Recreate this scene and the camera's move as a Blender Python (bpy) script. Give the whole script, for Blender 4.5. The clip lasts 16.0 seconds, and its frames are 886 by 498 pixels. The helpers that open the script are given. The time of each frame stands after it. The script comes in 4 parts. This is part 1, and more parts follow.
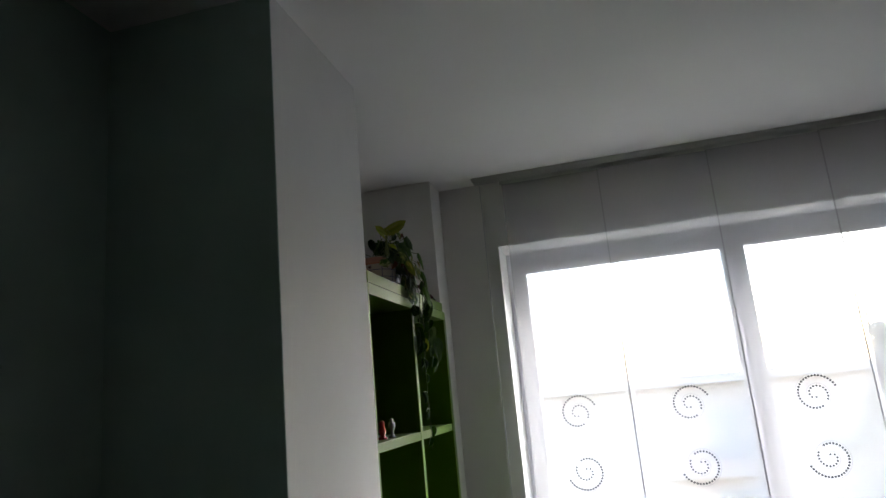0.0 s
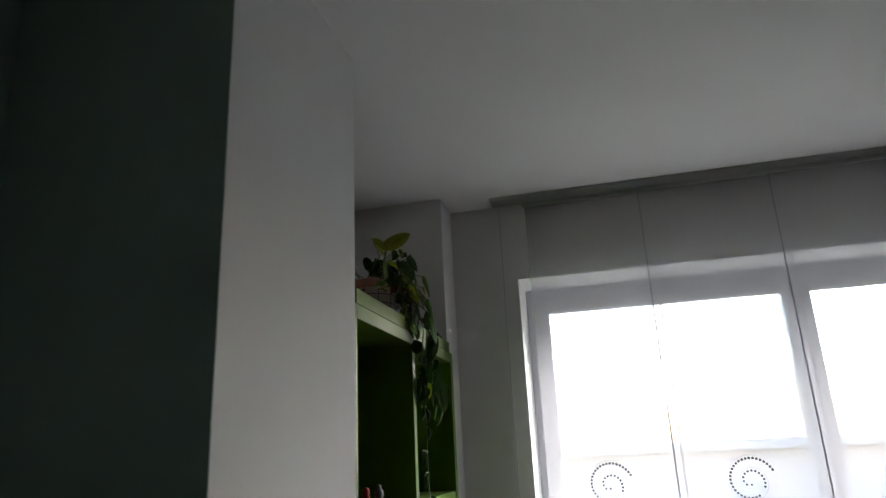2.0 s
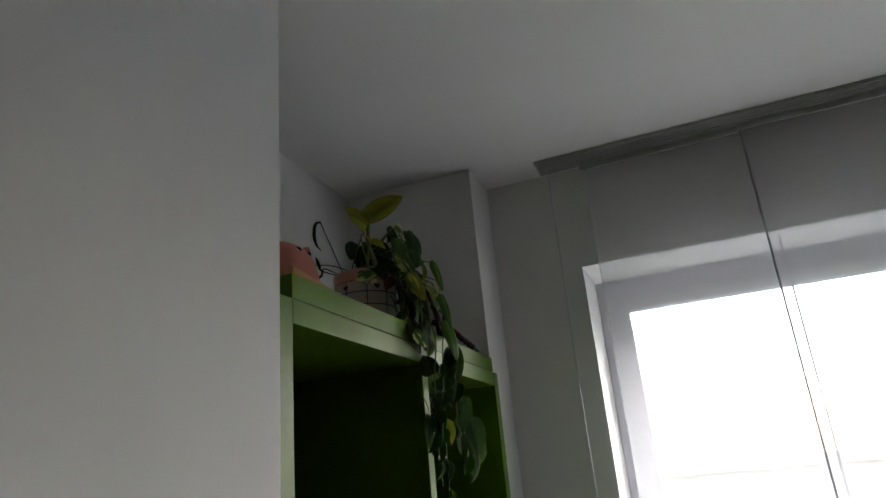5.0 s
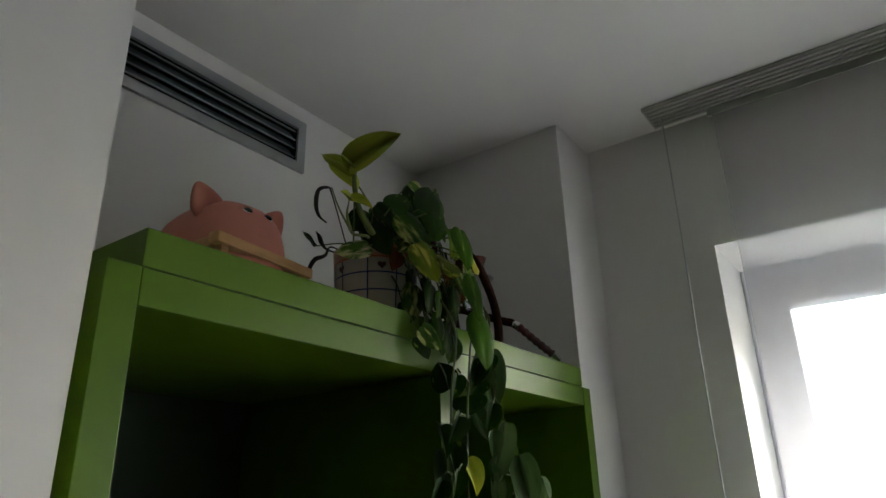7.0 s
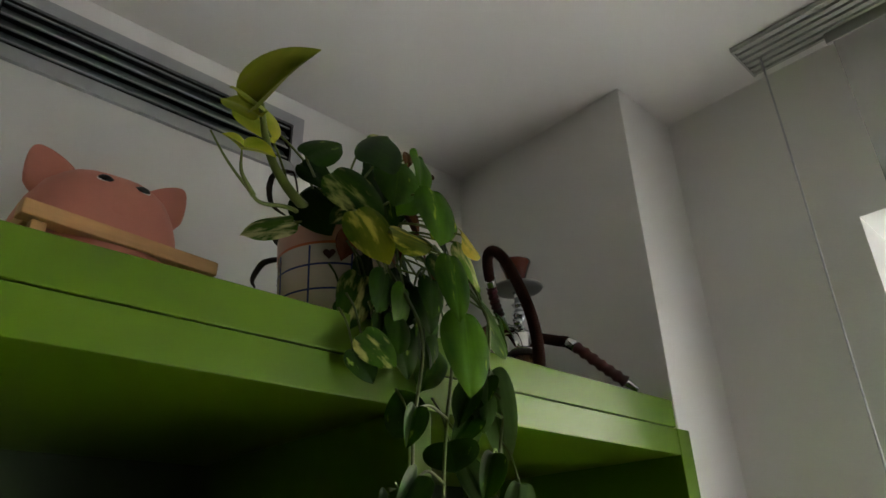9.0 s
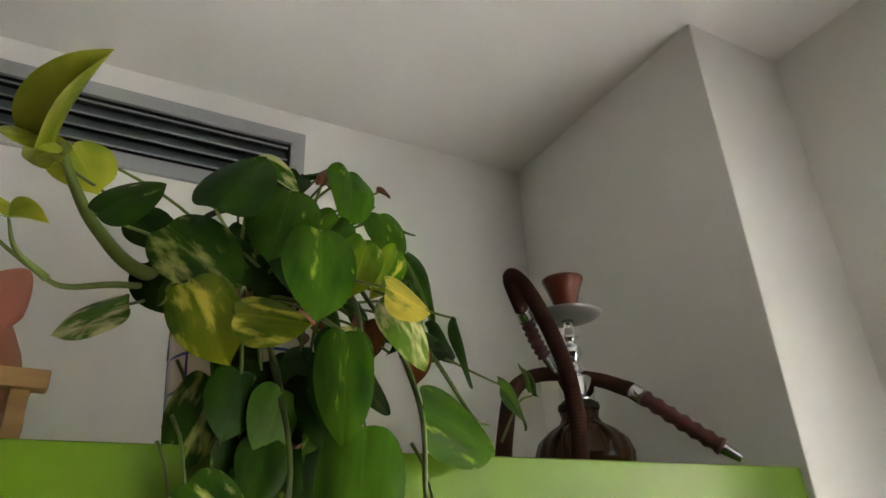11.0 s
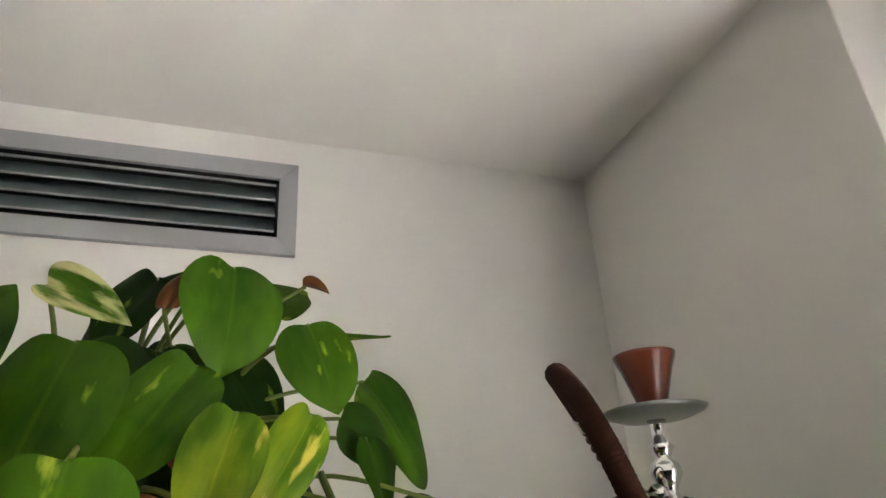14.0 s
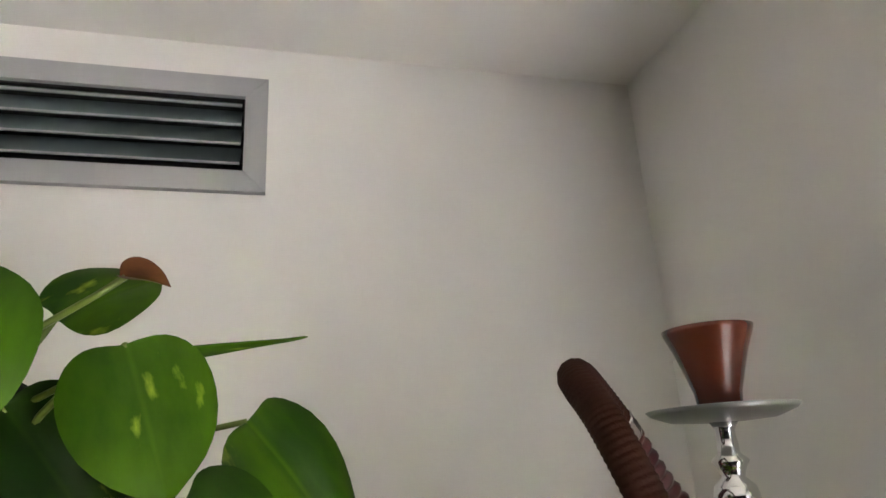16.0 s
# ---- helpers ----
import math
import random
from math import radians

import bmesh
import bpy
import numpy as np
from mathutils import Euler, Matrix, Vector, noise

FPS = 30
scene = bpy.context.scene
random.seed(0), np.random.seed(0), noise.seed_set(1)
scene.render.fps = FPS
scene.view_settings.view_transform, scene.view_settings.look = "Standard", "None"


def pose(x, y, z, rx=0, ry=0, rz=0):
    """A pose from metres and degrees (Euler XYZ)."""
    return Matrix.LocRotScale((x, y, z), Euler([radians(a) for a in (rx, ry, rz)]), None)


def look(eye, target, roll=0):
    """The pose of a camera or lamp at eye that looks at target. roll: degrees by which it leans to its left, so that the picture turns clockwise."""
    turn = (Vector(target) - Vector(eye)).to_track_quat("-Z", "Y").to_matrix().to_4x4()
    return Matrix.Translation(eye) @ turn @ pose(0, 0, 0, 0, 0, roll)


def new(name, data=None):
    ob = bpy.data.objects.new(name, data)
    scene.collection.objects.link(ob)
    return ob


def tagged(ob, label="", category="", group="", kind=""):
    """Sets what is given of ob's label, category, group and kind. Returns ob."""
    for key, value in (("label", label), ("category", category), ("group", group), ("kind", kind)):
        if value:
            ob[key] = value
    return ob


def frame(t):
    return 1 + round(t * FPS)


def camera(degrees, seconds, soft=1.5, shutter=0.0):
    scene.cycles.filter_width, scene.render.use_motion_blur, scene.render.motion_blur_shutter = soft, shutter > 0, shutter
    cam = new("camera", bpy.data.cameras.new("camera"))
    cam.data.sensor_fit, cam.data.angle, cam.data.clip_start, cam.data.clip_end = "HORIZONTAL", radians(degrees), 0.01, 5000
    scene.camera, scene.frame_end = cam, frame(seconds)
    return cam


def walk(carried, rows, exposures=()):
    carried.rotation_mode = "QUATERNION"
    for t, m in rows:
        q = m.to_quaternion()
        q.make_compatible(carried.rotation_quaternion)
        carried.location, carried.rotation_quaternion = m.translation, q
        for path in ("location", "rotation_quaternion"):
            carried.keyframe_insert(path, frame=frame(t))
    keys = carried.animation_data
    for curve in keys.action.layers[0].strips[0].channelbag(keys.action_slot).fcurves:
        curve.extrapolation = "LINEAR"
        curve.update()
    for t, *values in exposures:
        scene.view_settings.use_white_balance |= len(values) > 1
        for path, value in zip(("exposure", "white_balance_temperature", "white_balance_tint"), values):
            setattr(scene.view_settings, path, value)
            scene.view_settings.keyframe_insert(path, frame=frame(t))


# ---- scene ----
cam = camera(67.8, 16.0)
PATH = [
    (0, (0.283, 0.1, 1.342), (-0.16, 2.002, 1.775), -5.3),
    (0.5, (0.23, 0.227, 1.336), (-0.189, 2.128, 1.798), -4.9),
    (1, (0.188, 0.367, 1.341), (-0.218, 2.26, 1.842), -4.3),
    (1.5, (0.158, 0.507, 1.348), (-0.295, 2.378, 1.889), -3.4),
    (2, (0.129, 0.643, 1.366), (-0.314, 2.504, 1.948), -2.7),
    (3, (0.091, 0.919, 1.395), (-0.444, 2.741, 2.024), -3.8),
    (5.5, (0.074, 1.595, 1.477), (-0.634, 3.338, 2.157), -5.2),
    (6, (0.072, 1.75, 1.491), (-0.807, 3.407, 2.184), -2.8),
    (6.2, (0.08, 1.81, 1.5), (-0.848, 3.444, 2.185), -3.0),
    (6.5, (0.091, 1.887, 1.512), (-0.89, 3.487, 2.205), -2.4),
    (7, (0.104, 2.011, 1.532), (-0.969, 3.541, 2.245), -1.6),
    (7.5, (0.115, 2.126, 1.541), (-1.025, 3.596, 2.278), -0.7),
    (8, (0.074, 2.243, 1.547), (-1.097, 3.659, 2.338), -1.1),
    (10.5, (-0.029, 2.701, 1.679), (-1.557, 3.633, 2.572), -2.0),
    (11, (-0.046, 2.765, 1.739), (-1.621, 3.646, 2.601), -2.7),
    (11.5, (-0.057, 2.798, 1.792), (-1.66, 3.631, 2.651), -2.3),
    (12, (-0.08, 2.836, 1.826), (-1.705, 3.636, 2.674), -2.5),
    (12.5, (-0.111, 2.865, 1.856), (-1.77, 3.591, 2.706), -3.0),
    (13, (-0.146, 2.892, 1.885), (-1.818, 3.578, 2.742), -4.2),
    (13.5, (-0.182, 2.922, 1.911), (-1.862, 3.573, 2.78), -4.3),
    (14, (-0.211, 2.949, 1.934), (-1.905, 3.583, 2.788), -3.8),
    (14.5, (-0.242, 2.976, 1.948), (-1.951, 3.563, 2.805), -2.3),
    (15, (-0.262, 2.985, 1.985), (-2.01, 3.534, 2.787), -3.0),
    (15.5, (-0.29, 3.025, 2.01), (-2.051, 3.548, 2.799), -3.2),
    (16, (-0.346, 3.054, 2.022), (-2.176, 3.557, 2.653), -3.4),
]
EXPOSURES = [(0.0, 3.04, 6050, 8), (1.5, 3.0, 6050, 8), (3.0, 3.12, 6050, 9), (5.5, 3.28, 6050, 8), (8.0, 3.95, 6400, 4), (10.5, 4.86, 6900, 5), (12.5, 5.52, 6900, 8), (16.0, 5.62, 6850, 12)]
walk(cam, [(t, look(eye, target, roll)) for t, eye, target, roll in PATH], EXPOSURES)

# ---- light ----
world = bpy.data.worlds.new("sky")
scene.world = world
world.use_nodes = True
wn = world.node_tree.nodes
sky = wn.new("ShaderNodeTexSky")
sky.sky_type = "NISHITA"
sky.sun_disc = False
sky.sun_elevation, sky.sun_rotation = radians(40), radians(32)
sky.air_density, sky.dust_density, sky.ozone_density = 1.0, 3.5, 1.0
world.node_tree.links.new(sky.outputs[0], wn["Background"].inputs[0])
wn["Background"].inputs[1].default_value = 0.14

sun = new("sun", bpy.data.lights.new("sun", "SUN"))
sun.data.energy, sun.data.angle, sun.data.color = 1.5, radians(40), (1.0, 0.97, 0.93)
sun.matrix_world = look((6, 12, 10), (0.4, 3.0, 1.2))


# ---- materials ----
def shader(name):
    m = bpy.data.materials.new(name)
    m.use_nodes = True
    return m, m.node_tree.nodes, m.node_tree.links, m.node_tree.nodes["Principled BSDF"]


def surface(name, color, rough=0.6, metal=0.0, vary=0.12, scale=6.0, grain=0.15, grain_scale=180.0, coat=0.0, stretch=(1, 1, 1), by_object=0.0):
    """A surface with slow variation in tone, fine grain and relief."""
    m, n, l, b = shader(name)
    co = n.new("ShaderNodeTexCoord")
    mp = n.new("ShaderNodeMapping")
    mp.inputs["Scale"].default_value = stretch
    l.new(co.outputs["Object"], mp.inputs["Vector"])
    slow, fine = n.new("ShaderNodeTexNoise"), n.new("ShaderNodeTexNoise")
    slow.inputs["Scale"].default_value, slow.inputs["Detail"].default_value = scale, 4
    fine.inputs["Scale"].default_value, fine.inputs["Detail"].default_value = grain_scale, 3
    l.new(mp.outputs[0], slow.inputs["Vector"])
    l.new(mp.outputs[0], fine.inputs["Vector"])
    ramp = n.new("ShaderNodeValToRGB")
    ramp.color_ramp.elements[0].position, ramp.color_ramp.elements[1].position = 0.3, 0.7
    ramp.color_ramp.elements[0].color = (*[c * (1 - vary) for c in color], 1)
    ramp.color_ramp.elements[1].color = (*[min(1, c * (1 + vary)) for c in color], 1)
    l.new(slow.outputs["Fac"], ramp.inputs[0])
    out = ramp.outputs[0]
    if by_object:
        info, mix = n.new("ShaderNodeObjectInfo"), n.new("ShaderNodeHueSaturation")
        mr = n.new("ShaderNodeMapRange")
        mr.inputs["To Min"].default_value, mr.inputs["To Max"].default_value = 1 - by_object, 1 + by_object
        l.new(info.outputs["Random"], mr.inputs["Value"])
        l.new(mr.outputs[0], mix.inputs["Value"])
        l.new(out, mix.inputs["Color"])
        out = mix.outputs[0]
    l.new(out, b.inputs["Base Color"])
    bump = n.new("ShaderNodeBump")
    bump.inputs["Strength"].default_value, bump.inputs["Distance"].default_value = grain, 0.002
    l.new(fine.outputs["Fac"], bump.inputs["Height"])
    l.new(bump.outputs[0], b.inputs["Normal"])
    b.inputs["Roughness"].default_value, b.inputs["Metallic"].default_value = rough, metal
    b.inputs["Coat Weight"].default_value = coat
    return m


WHITE = surface("white_wall_paint", (0.78, 0.77, 0.75), 0.85, vary=0.025, scale=2.5, grain=0.12, grain_scale=240)
CEILING = surface("white_ceiling_paint", (0.80, 0.79, 0.77), 0.9, vary=0.02, scale=1.5, grain=0.1, grain_scale=200)
# green-grey carries the shade of walls turned from the window
SHADEWALL = surface("shaded_green_grey_wall", (0.44, 0.56, 0.50), 0.8, vary=0.05, scale=3, grain=0.12, grain_scale=220)
# floor out of view, darkened so little light bounces up from it
FLOOR = surface("low_bounce_floor", (0.022, 0.014, 0.009), 0.45, vary=0.2, scale=3, grain=0.1, stretch=(1, 12, 1), by_object=0.12)
GREEN = surface("green_lacquer", (0.078, 0.152, 0.002), 0.40, vary=0.05, scale=5, grain=0.05, grain_scale=90)
GREEN.node_tree.nodes["Principled BSDF"].inputs["Specular IOR Level"].default_value = 0.34
ALU = surface("grey_aluminium", (0.40, 0.41, 0.43), 0.42, 0.35, vary=0.04, grain=0.05)
# aluminium darkened for the shade that lies on the blades
SLAT = surface("shaded_slat_aluminium", (0.129, 0.168, 0.175), 0.4, 0.0, vary=0.04, grain=0.04)
BLACK = surface("duct_shade", (0.012, 0.012, 0.013), 0.8)
# near-black for the two unseen walls, to cut bounced light
LOWBOUNCE = surface("low_bounce_wall", (0.022, 0.025, 0.023), 0.8, vary=0.05, scale=3, grain_scale=200)
RAILMAT = surface("rail_grey_plastic", (0.43, 0.44, 0.42), 0.4, vary=0.03, grain=0.03)
PVC = surface("white_window_plastic", (0.50, 0.50, 0.54), 0.3, vary=0.02, grain=0.02)


def fabric(name, clear, color=(0.86, 0.86, 0.88), back=0.3):
    """Sheer woven cloth: partly see-through, partly glowing with the light behind it."""
    m, n, l, b = shader(name)
    n.remove(b)
    out = n["Material Output"]
    tr, tl, df = n.new("ShaderNodeBsdfTransparent"), n.new("ShaderNodeBsdfTranslucent"), n.new("ShaderNodeBsdfDiffuse")
    co, wv = n.new("ShaderNodeTexCoord"), n.new("ShaderNodeTexNoise")
    mp = n.new("ShaderNodeMapping")
    mp.inputs["Scale"].default_value = (60, 60, 900)
    wv.inputs["Scale"].default_value = 1.0
    l.new(co.outputs["Object"], mp.inputs[0])
    l.new(mp.outputs[0], wv.inputs["Vector"])
    mr = n.new("ShaderNodeMapRange")
    mr.inputs["To Min"].default_value, mr.inputs["To Max"].default_value = clear - 0.012, clear + 0.012
    l.new(wv.outputs["Fac"], mr.inputs["Value"])
    tl.inputs[0].default_value = df.inputs[0].default_value = (*color, 1)
    tr.inputs[0].default_value = (0.99, 0.97, 1.0, 1)
    a, c = n.new("ShaderNodeMixShader"), n.new("ShaderNodeMixShader")
    a.inputs[0].default_value = back
    l.new(tl.outputs[0], a.inputs[1])
    l.new(df.outputs[0], a.inputs[2])
    l.new(mr.outputs[0], c.inputs[0])
    l.new(a.outputs[0], c.inputs[1])
    l.new(tr.outputs[0], c.inputs[2])
    l.new(c.outputs[0], out.inputs[0])
    return m


SHEER = fabric("sheer_white_cloth", 0.70, (0.90, 0.90, 0.93), 0.64)
HEM = fabric("sewn_hem", 0.13, (0.24, 0.24, 0.25), 0.5)


def glass_pane():
    m, n, l, b = shader("window_glass")
    n.remove(b)
    tr, gl, fr, mx = n.new("ShaderNodeBsdfTransparent"), n.new("ShaderNodeBsdfGlossy"), n.new("ShaderNodeFresnel"), n.new("ShaderNodeMixShader")
    tr.inputs[0].default_value = (0.93, 0.95, 0.94, 1)
    gl.inputs["Roughness"].default_value = 0.02
    fr.inputs[0].default_value = 1.45
    l.new(fr.outputs[0], mx.inputs[0])
    l.new(tr.outputs[0], mx.inputs[1])
    l.new(gl.outputs[0], mx.inputs[2])
    l.new(mx.outputs[0], n["Material Output"].inputs[0])
    return m


PANE = glass_pane()


# ---- building helpers ----
def box(bm, x0, x1, y0, y1, z0, z1, bevel=0.0):
    """A box between two corners, its edges rounded by bevel."""
    vs = bmesh.ops.create_cube(bm, size=1.0)["verts"]
    for v in vs:
        v.co = ((x0 + x1) / 2 + v.co.x * (x1 - x0), (y0 + y1) / 2 + v.co.y * (y1 - y0), (z0 + z1) / 2 + v.co.z * (z1 - z0))
    if bevel:
        es = {e for v in vs for e in v.link_edges}
        bmesh.ops.bevel(bm, geom=list(es), offset=bevel, segments=2, affect="EDGES", profile=0.5)
    return bm


def boxes(*dims, bevel=0.0):
    bm = bmesh.new()
    for d in dims:
        box(bm, *d, bevel=bevel)
    return bm


def part(name, bm, material, parent=None, label="", smooth=False):
    """Links a bmesh as one mesh object, under a thing or a part."""
    me = bpy.data.meshes.new(name)
    if smooth:
        for f in bm.faces:
            f.smooth = True
    bm.to_mesh(me)
    bm.free()
    for m in material if isinstance(material, (list, tuple)) else [material]:
        me.materials.append(m)
    ob = new(name, me)
    ob.parent = parent
    if label:
        tagged(ob, label)
    return ob


def thing(name, label, category, at=(0, 0, 0), group="", kind=""):
    ob = new(name)
    ob.location = at
    ob.empty_display_size = 0.05
    return tagged(ob, label, category, group, kind)


def structure(name, bm, material, label, category):
    return tagged(part(name, bm, material), label, category, kind="structure")


# ---- round and tubular shapes ----
def lathe(profile, segments=40, ribs=0, depth=0.0):
    """A turned solid from (radius, height) pairs, its wall ribbed if asked."""
    bm = bmesh.new()
    rings = []
    for r, z in profile:
        ring = []
        for k in range(segments):
            a = 2 * math.pi * k / segments
            q = r * (1 + depth * math.cos(ribs * a)) if ribs else r
            ring.append(bm.verts.new((q * math.cos(a), q * math.sin(a), z)))
        rings.append(ring)
    for lo, hi in zip(rings, rings[1:]):
        for k in range(segments):
            m = (k + 1) % segments
            bm.faces.new((lo[k], lo[m], hi[m], hi[k]))
    for ring, flip in ((rings[0], True), (rings[-1], False)):
        if (profile[0] if flip else profile[-1])[0] > 1e-4:
            bm.faces.new(ring[::-1] if flip else ring)
    bmesh.ops.remove_doubles(bm, verts=bm.verts, dist=1e-6)
    return bm


def curve_points(points, steps=10):
    """A smooth line through points (Catmull-Rom)."""
    p = [Vector(q) for q in points]
    p = [p[0] * 2 - p[1]] + p + [p[-1] * 2 - p[-2]]
    out = []
    for i in range(1, len(p) - 2):
        for s in range(steps):
            t = s / steps
            a, b, c, d = p[i - 1 : i + 3]
            out.append(0.5 * ((2 * b) + (c - a) * t + (2 * a - 5 * b + 4 * c - d) * t * t + (3 * b - a - 3 * c + d) * t ** 3))
    return out + [p[-2]]


def tube(points, radius, sides=8, taper=None):
    """A tube along a line; radius may be a function of the way along it."""
    bm = bmesh.new()
    rings, n = [], len(points)
    up = Vector((0.3, 0.2, 0.93))
    for i, p in enumerate(points):
        d = (points[min(i + 1, n - 1)] - points[max(i - 1, 0)]).normalized()
        side = d.cross(up)
        if side.length < 1e-3:
            side = d.cross(Vector((1, 0, 0)))
        side.normalize()
        top = side.cross(d)
        r = radius(i / (n - 1)) if callable(radius) else radius
        rings.append([bm.verts.new(p + r * (math.cos(a) * side + math.sin(a) * top)) for a in [2 * math.pi * k / sides for k in range(sides)]])
    for lo, hi in zip(rings, rings[1:]):
        for k in range(sides):
            m = (k + 1) % sides
            bm.faces.new((lo[k], lo[m], hi[m], hi[k]))
    bm.faces.new(rings[0][::-1])
    bm.faces.new(rings[-1])
    bmesh.ops.recalc_face_normals(bm, faces=bm.faces)
    return bm


# ---- the room ----
CEIL = 2.52
XW, XP, XN = -1.060, -0.522, -0.560      # wall, pier face, pillar face
YP0, YP1, YS, YW = 1.650, 2.306, 3.533, 3.745  # pier near, pier far, niche side, window wall
X1, Y0 = 3.6, -3.2                        # far wall, back wall
WX0, WX1, WZ0, WZ1 = -0.243, 2.42, 0.25, 2.138

structure("ceiling", boxes((XW - 0.2, X1 + 0.2, Y0 - 0.2, YW + 0.34, CEIL, CEIL + 0.2)), CEILING, "matt white painted plaster ceiling", "ceiling")
structure("floor", boxes((XW - 0.2, X1 + 0.2, Y0 - 0.2, YW + 0.34, -0.12, 0)), FLOOR, "unseen floor, kept near black to cut bounce", "floor")
VY0, VY1, VZ0, VZ1 = 2.474, 3.020, 2.352, 2.447   # vent opening
structure("wall_west", boxes((XW - 0.2, XW, YP1 - 0.3, VY0, 0, CEIL), (XW - 0.2, XW, VY1, YW + 0.34, 0, CEIL),
          (XW - 0.2, XW, VY0, VY1, 0, VZ0), (XW - 0.2, XW, VY0, VY1, VZ1, CEIL)), WHITE, "white painted wall behind the green bookcase", "wall")
structure("wall_west_shaded", boxes((XW - 0.2, XW, Y0, YP1 - 0.3, 0, CEIL)), SHADEWALL, "wall with shade put into its green-grey colour", "wall")
pier = bmesh.new()
box(pier, XW, XP, YP0 + 0.003, YP1, 0, CEIL)
structure("wall_pier", pier, WHITE, "white painted wall pier beside the niche", "wall")
# thin sheet over the white pier, coloured for its shaded face
structure("wall_pier_shaded", boxes((XW, XP - 0.001, YP0, YP0 + 0.003, 0, CEIL)), SHADEWALL, "pier face with shade put into its green-grey colour", "wall")
structure("wall_pillar", boxes((XW, XN, YS, YW + 0.34, -0.02, CEIL + 0.02), bevel=0.002), WHITE, "white painted pillar between niche and window wall", "wall")
win = bmesh.new()
box(win, XN, WX0, YW, YW + 0.34, 0, CEIL)
box(win, WX1, X1, YW, YW + 0.34, 0, CEIL)
box(win, WX0, WX1, YW, YW + 0.34, WZ1, CEIL)
box(win, WX0, WX1, YW, YW + 0.34, 0, WZ0)
structure("wall_north", win, WHITE, "white painted window wall with a deep reveal", "wall")
# both walls are out of view and dark only to lower the fill
structure("wall_east", boxes((X1, X1 + 0.2, Y0, YW + 0.34, 0, CEIL)), LOWBOUNCE, "unseen far side wall, kept dark to cut bounce", "wall")
structure("wall_south", boxes((XW, X1, Y0 - 0.2, Y0, 0, CEIL)), LOWBOUNCE, "unseen back wall, kept dark to cut bounce", "wall")

# ---- window ----
FY = YW + 0.275
window = thing("window_1", "white plastic window with two wide panes", "window", ((WX0 + WX1) / 2, FY, WZ0), kind="structure")


def in_thing(parent, bm):
    """World coordinates into those of a thing that stands unturned."""
    bmesh.ops.translate(bm, verts=bm.verts, vec=-parent.location)
    return bm


part("window_frame", in_thing(window, boxes(
    (WX0, WX0 + 0.07, FY, FY + 0.07, WZ0, WZ1), (WX1 - 0.07, WX1, FY, FY + 0.07, WZ0, WZ1),
    (WX0 + 0.07, WX1 - 0.07, FY, FY + 0.07, WZ1 - 0.075, WZ1), (WX0 + 0.07, WX1 - 0.07, FY, FY + 0.07, WZ0, WZ0 + 0.075),
    (1.008, 1.050, FY, FY + 0.07, WZ0 + 0.075, WZ1 - 0.075), bevel=0.004)), PVC, window)
for a, b in ((WX0 + 0.07, 1.008), (1.050, WX1 - 0.07)):
    w = 0.042
    sash = part("sash", in_thing(window, boxes(
        (a, a + w, FY - 0.012, FY + 0.055, WZ0 + 0.075, WZ1 - 0.075), (b - w, b, FY - 0.012, FY + 0.055, WZ0 + 0.075, WZ1 - 0.075),
        (a + w, b - w, FY - 0.012, FY + 0.055, WZ1 - 0.125, WZ1 - 0.075), (a + w, b - w, FY - 0.012, FY + 0.055, WZ0 + 0.075, WZ0 + 0.125), bevel=0.004)), PVC, window)
    pane = part("pane", in_thing(window, boxes((a + w, b - w, FY + 0.02, FY + 0.026, WZ0 + 0.125, WZ1 - 0.125))), PANE, sash)
    pane.visible_shadow = False
part("window_sill", in_thing(window, boxes((WX0, WX1, YW - 0.03, FY, WZ0 - 0.03, WZ0 + 0.005), bevel=0.004)), PVC, window)

# ---- curtain rail and sliding panels ----
RX0, RX1, RY0, RY1, RZ = -0.332, 2.9, 3.600, 3.708, 2.506
rail = thing("curtain_rail", "grey five-track panel curtain rail on the ceiling", "curtain rail", (RX0, RY0, CEIL))
body = bmesh.new()
box(body, RX0, RX1, RY0, RY1, RZ + 0.006, CEIL - 0.001, bevel=0.002)
part("rail_body", in_thing(rail, body), RAILMAT, rail)
for k in range(6):
    y = RY0 + 0.001 + k * 0.0198
    part("track_rib", in_thing(rail, boxes((RX0, RX1, y, y + 0.0070, RZ, RZ + 0.0065))), RAILMAT, rail)
part("end_cap", in_thing(rail, boxes((RX0 - 0.004, RX0, RY0 - 0.001, RY1 + 0.001, RZ - 0.001, CEIL - 0.002))), RAILMAT, rail)

# ---- sliding curtain panels with spiral pattern ----
THREAD = surface("dark_grey_thread", (0.05, 0.05, 0.06), 0.8)
LINE = surface("pale_grey_thread", (0.22, 0.22, 0.24), 0.8)


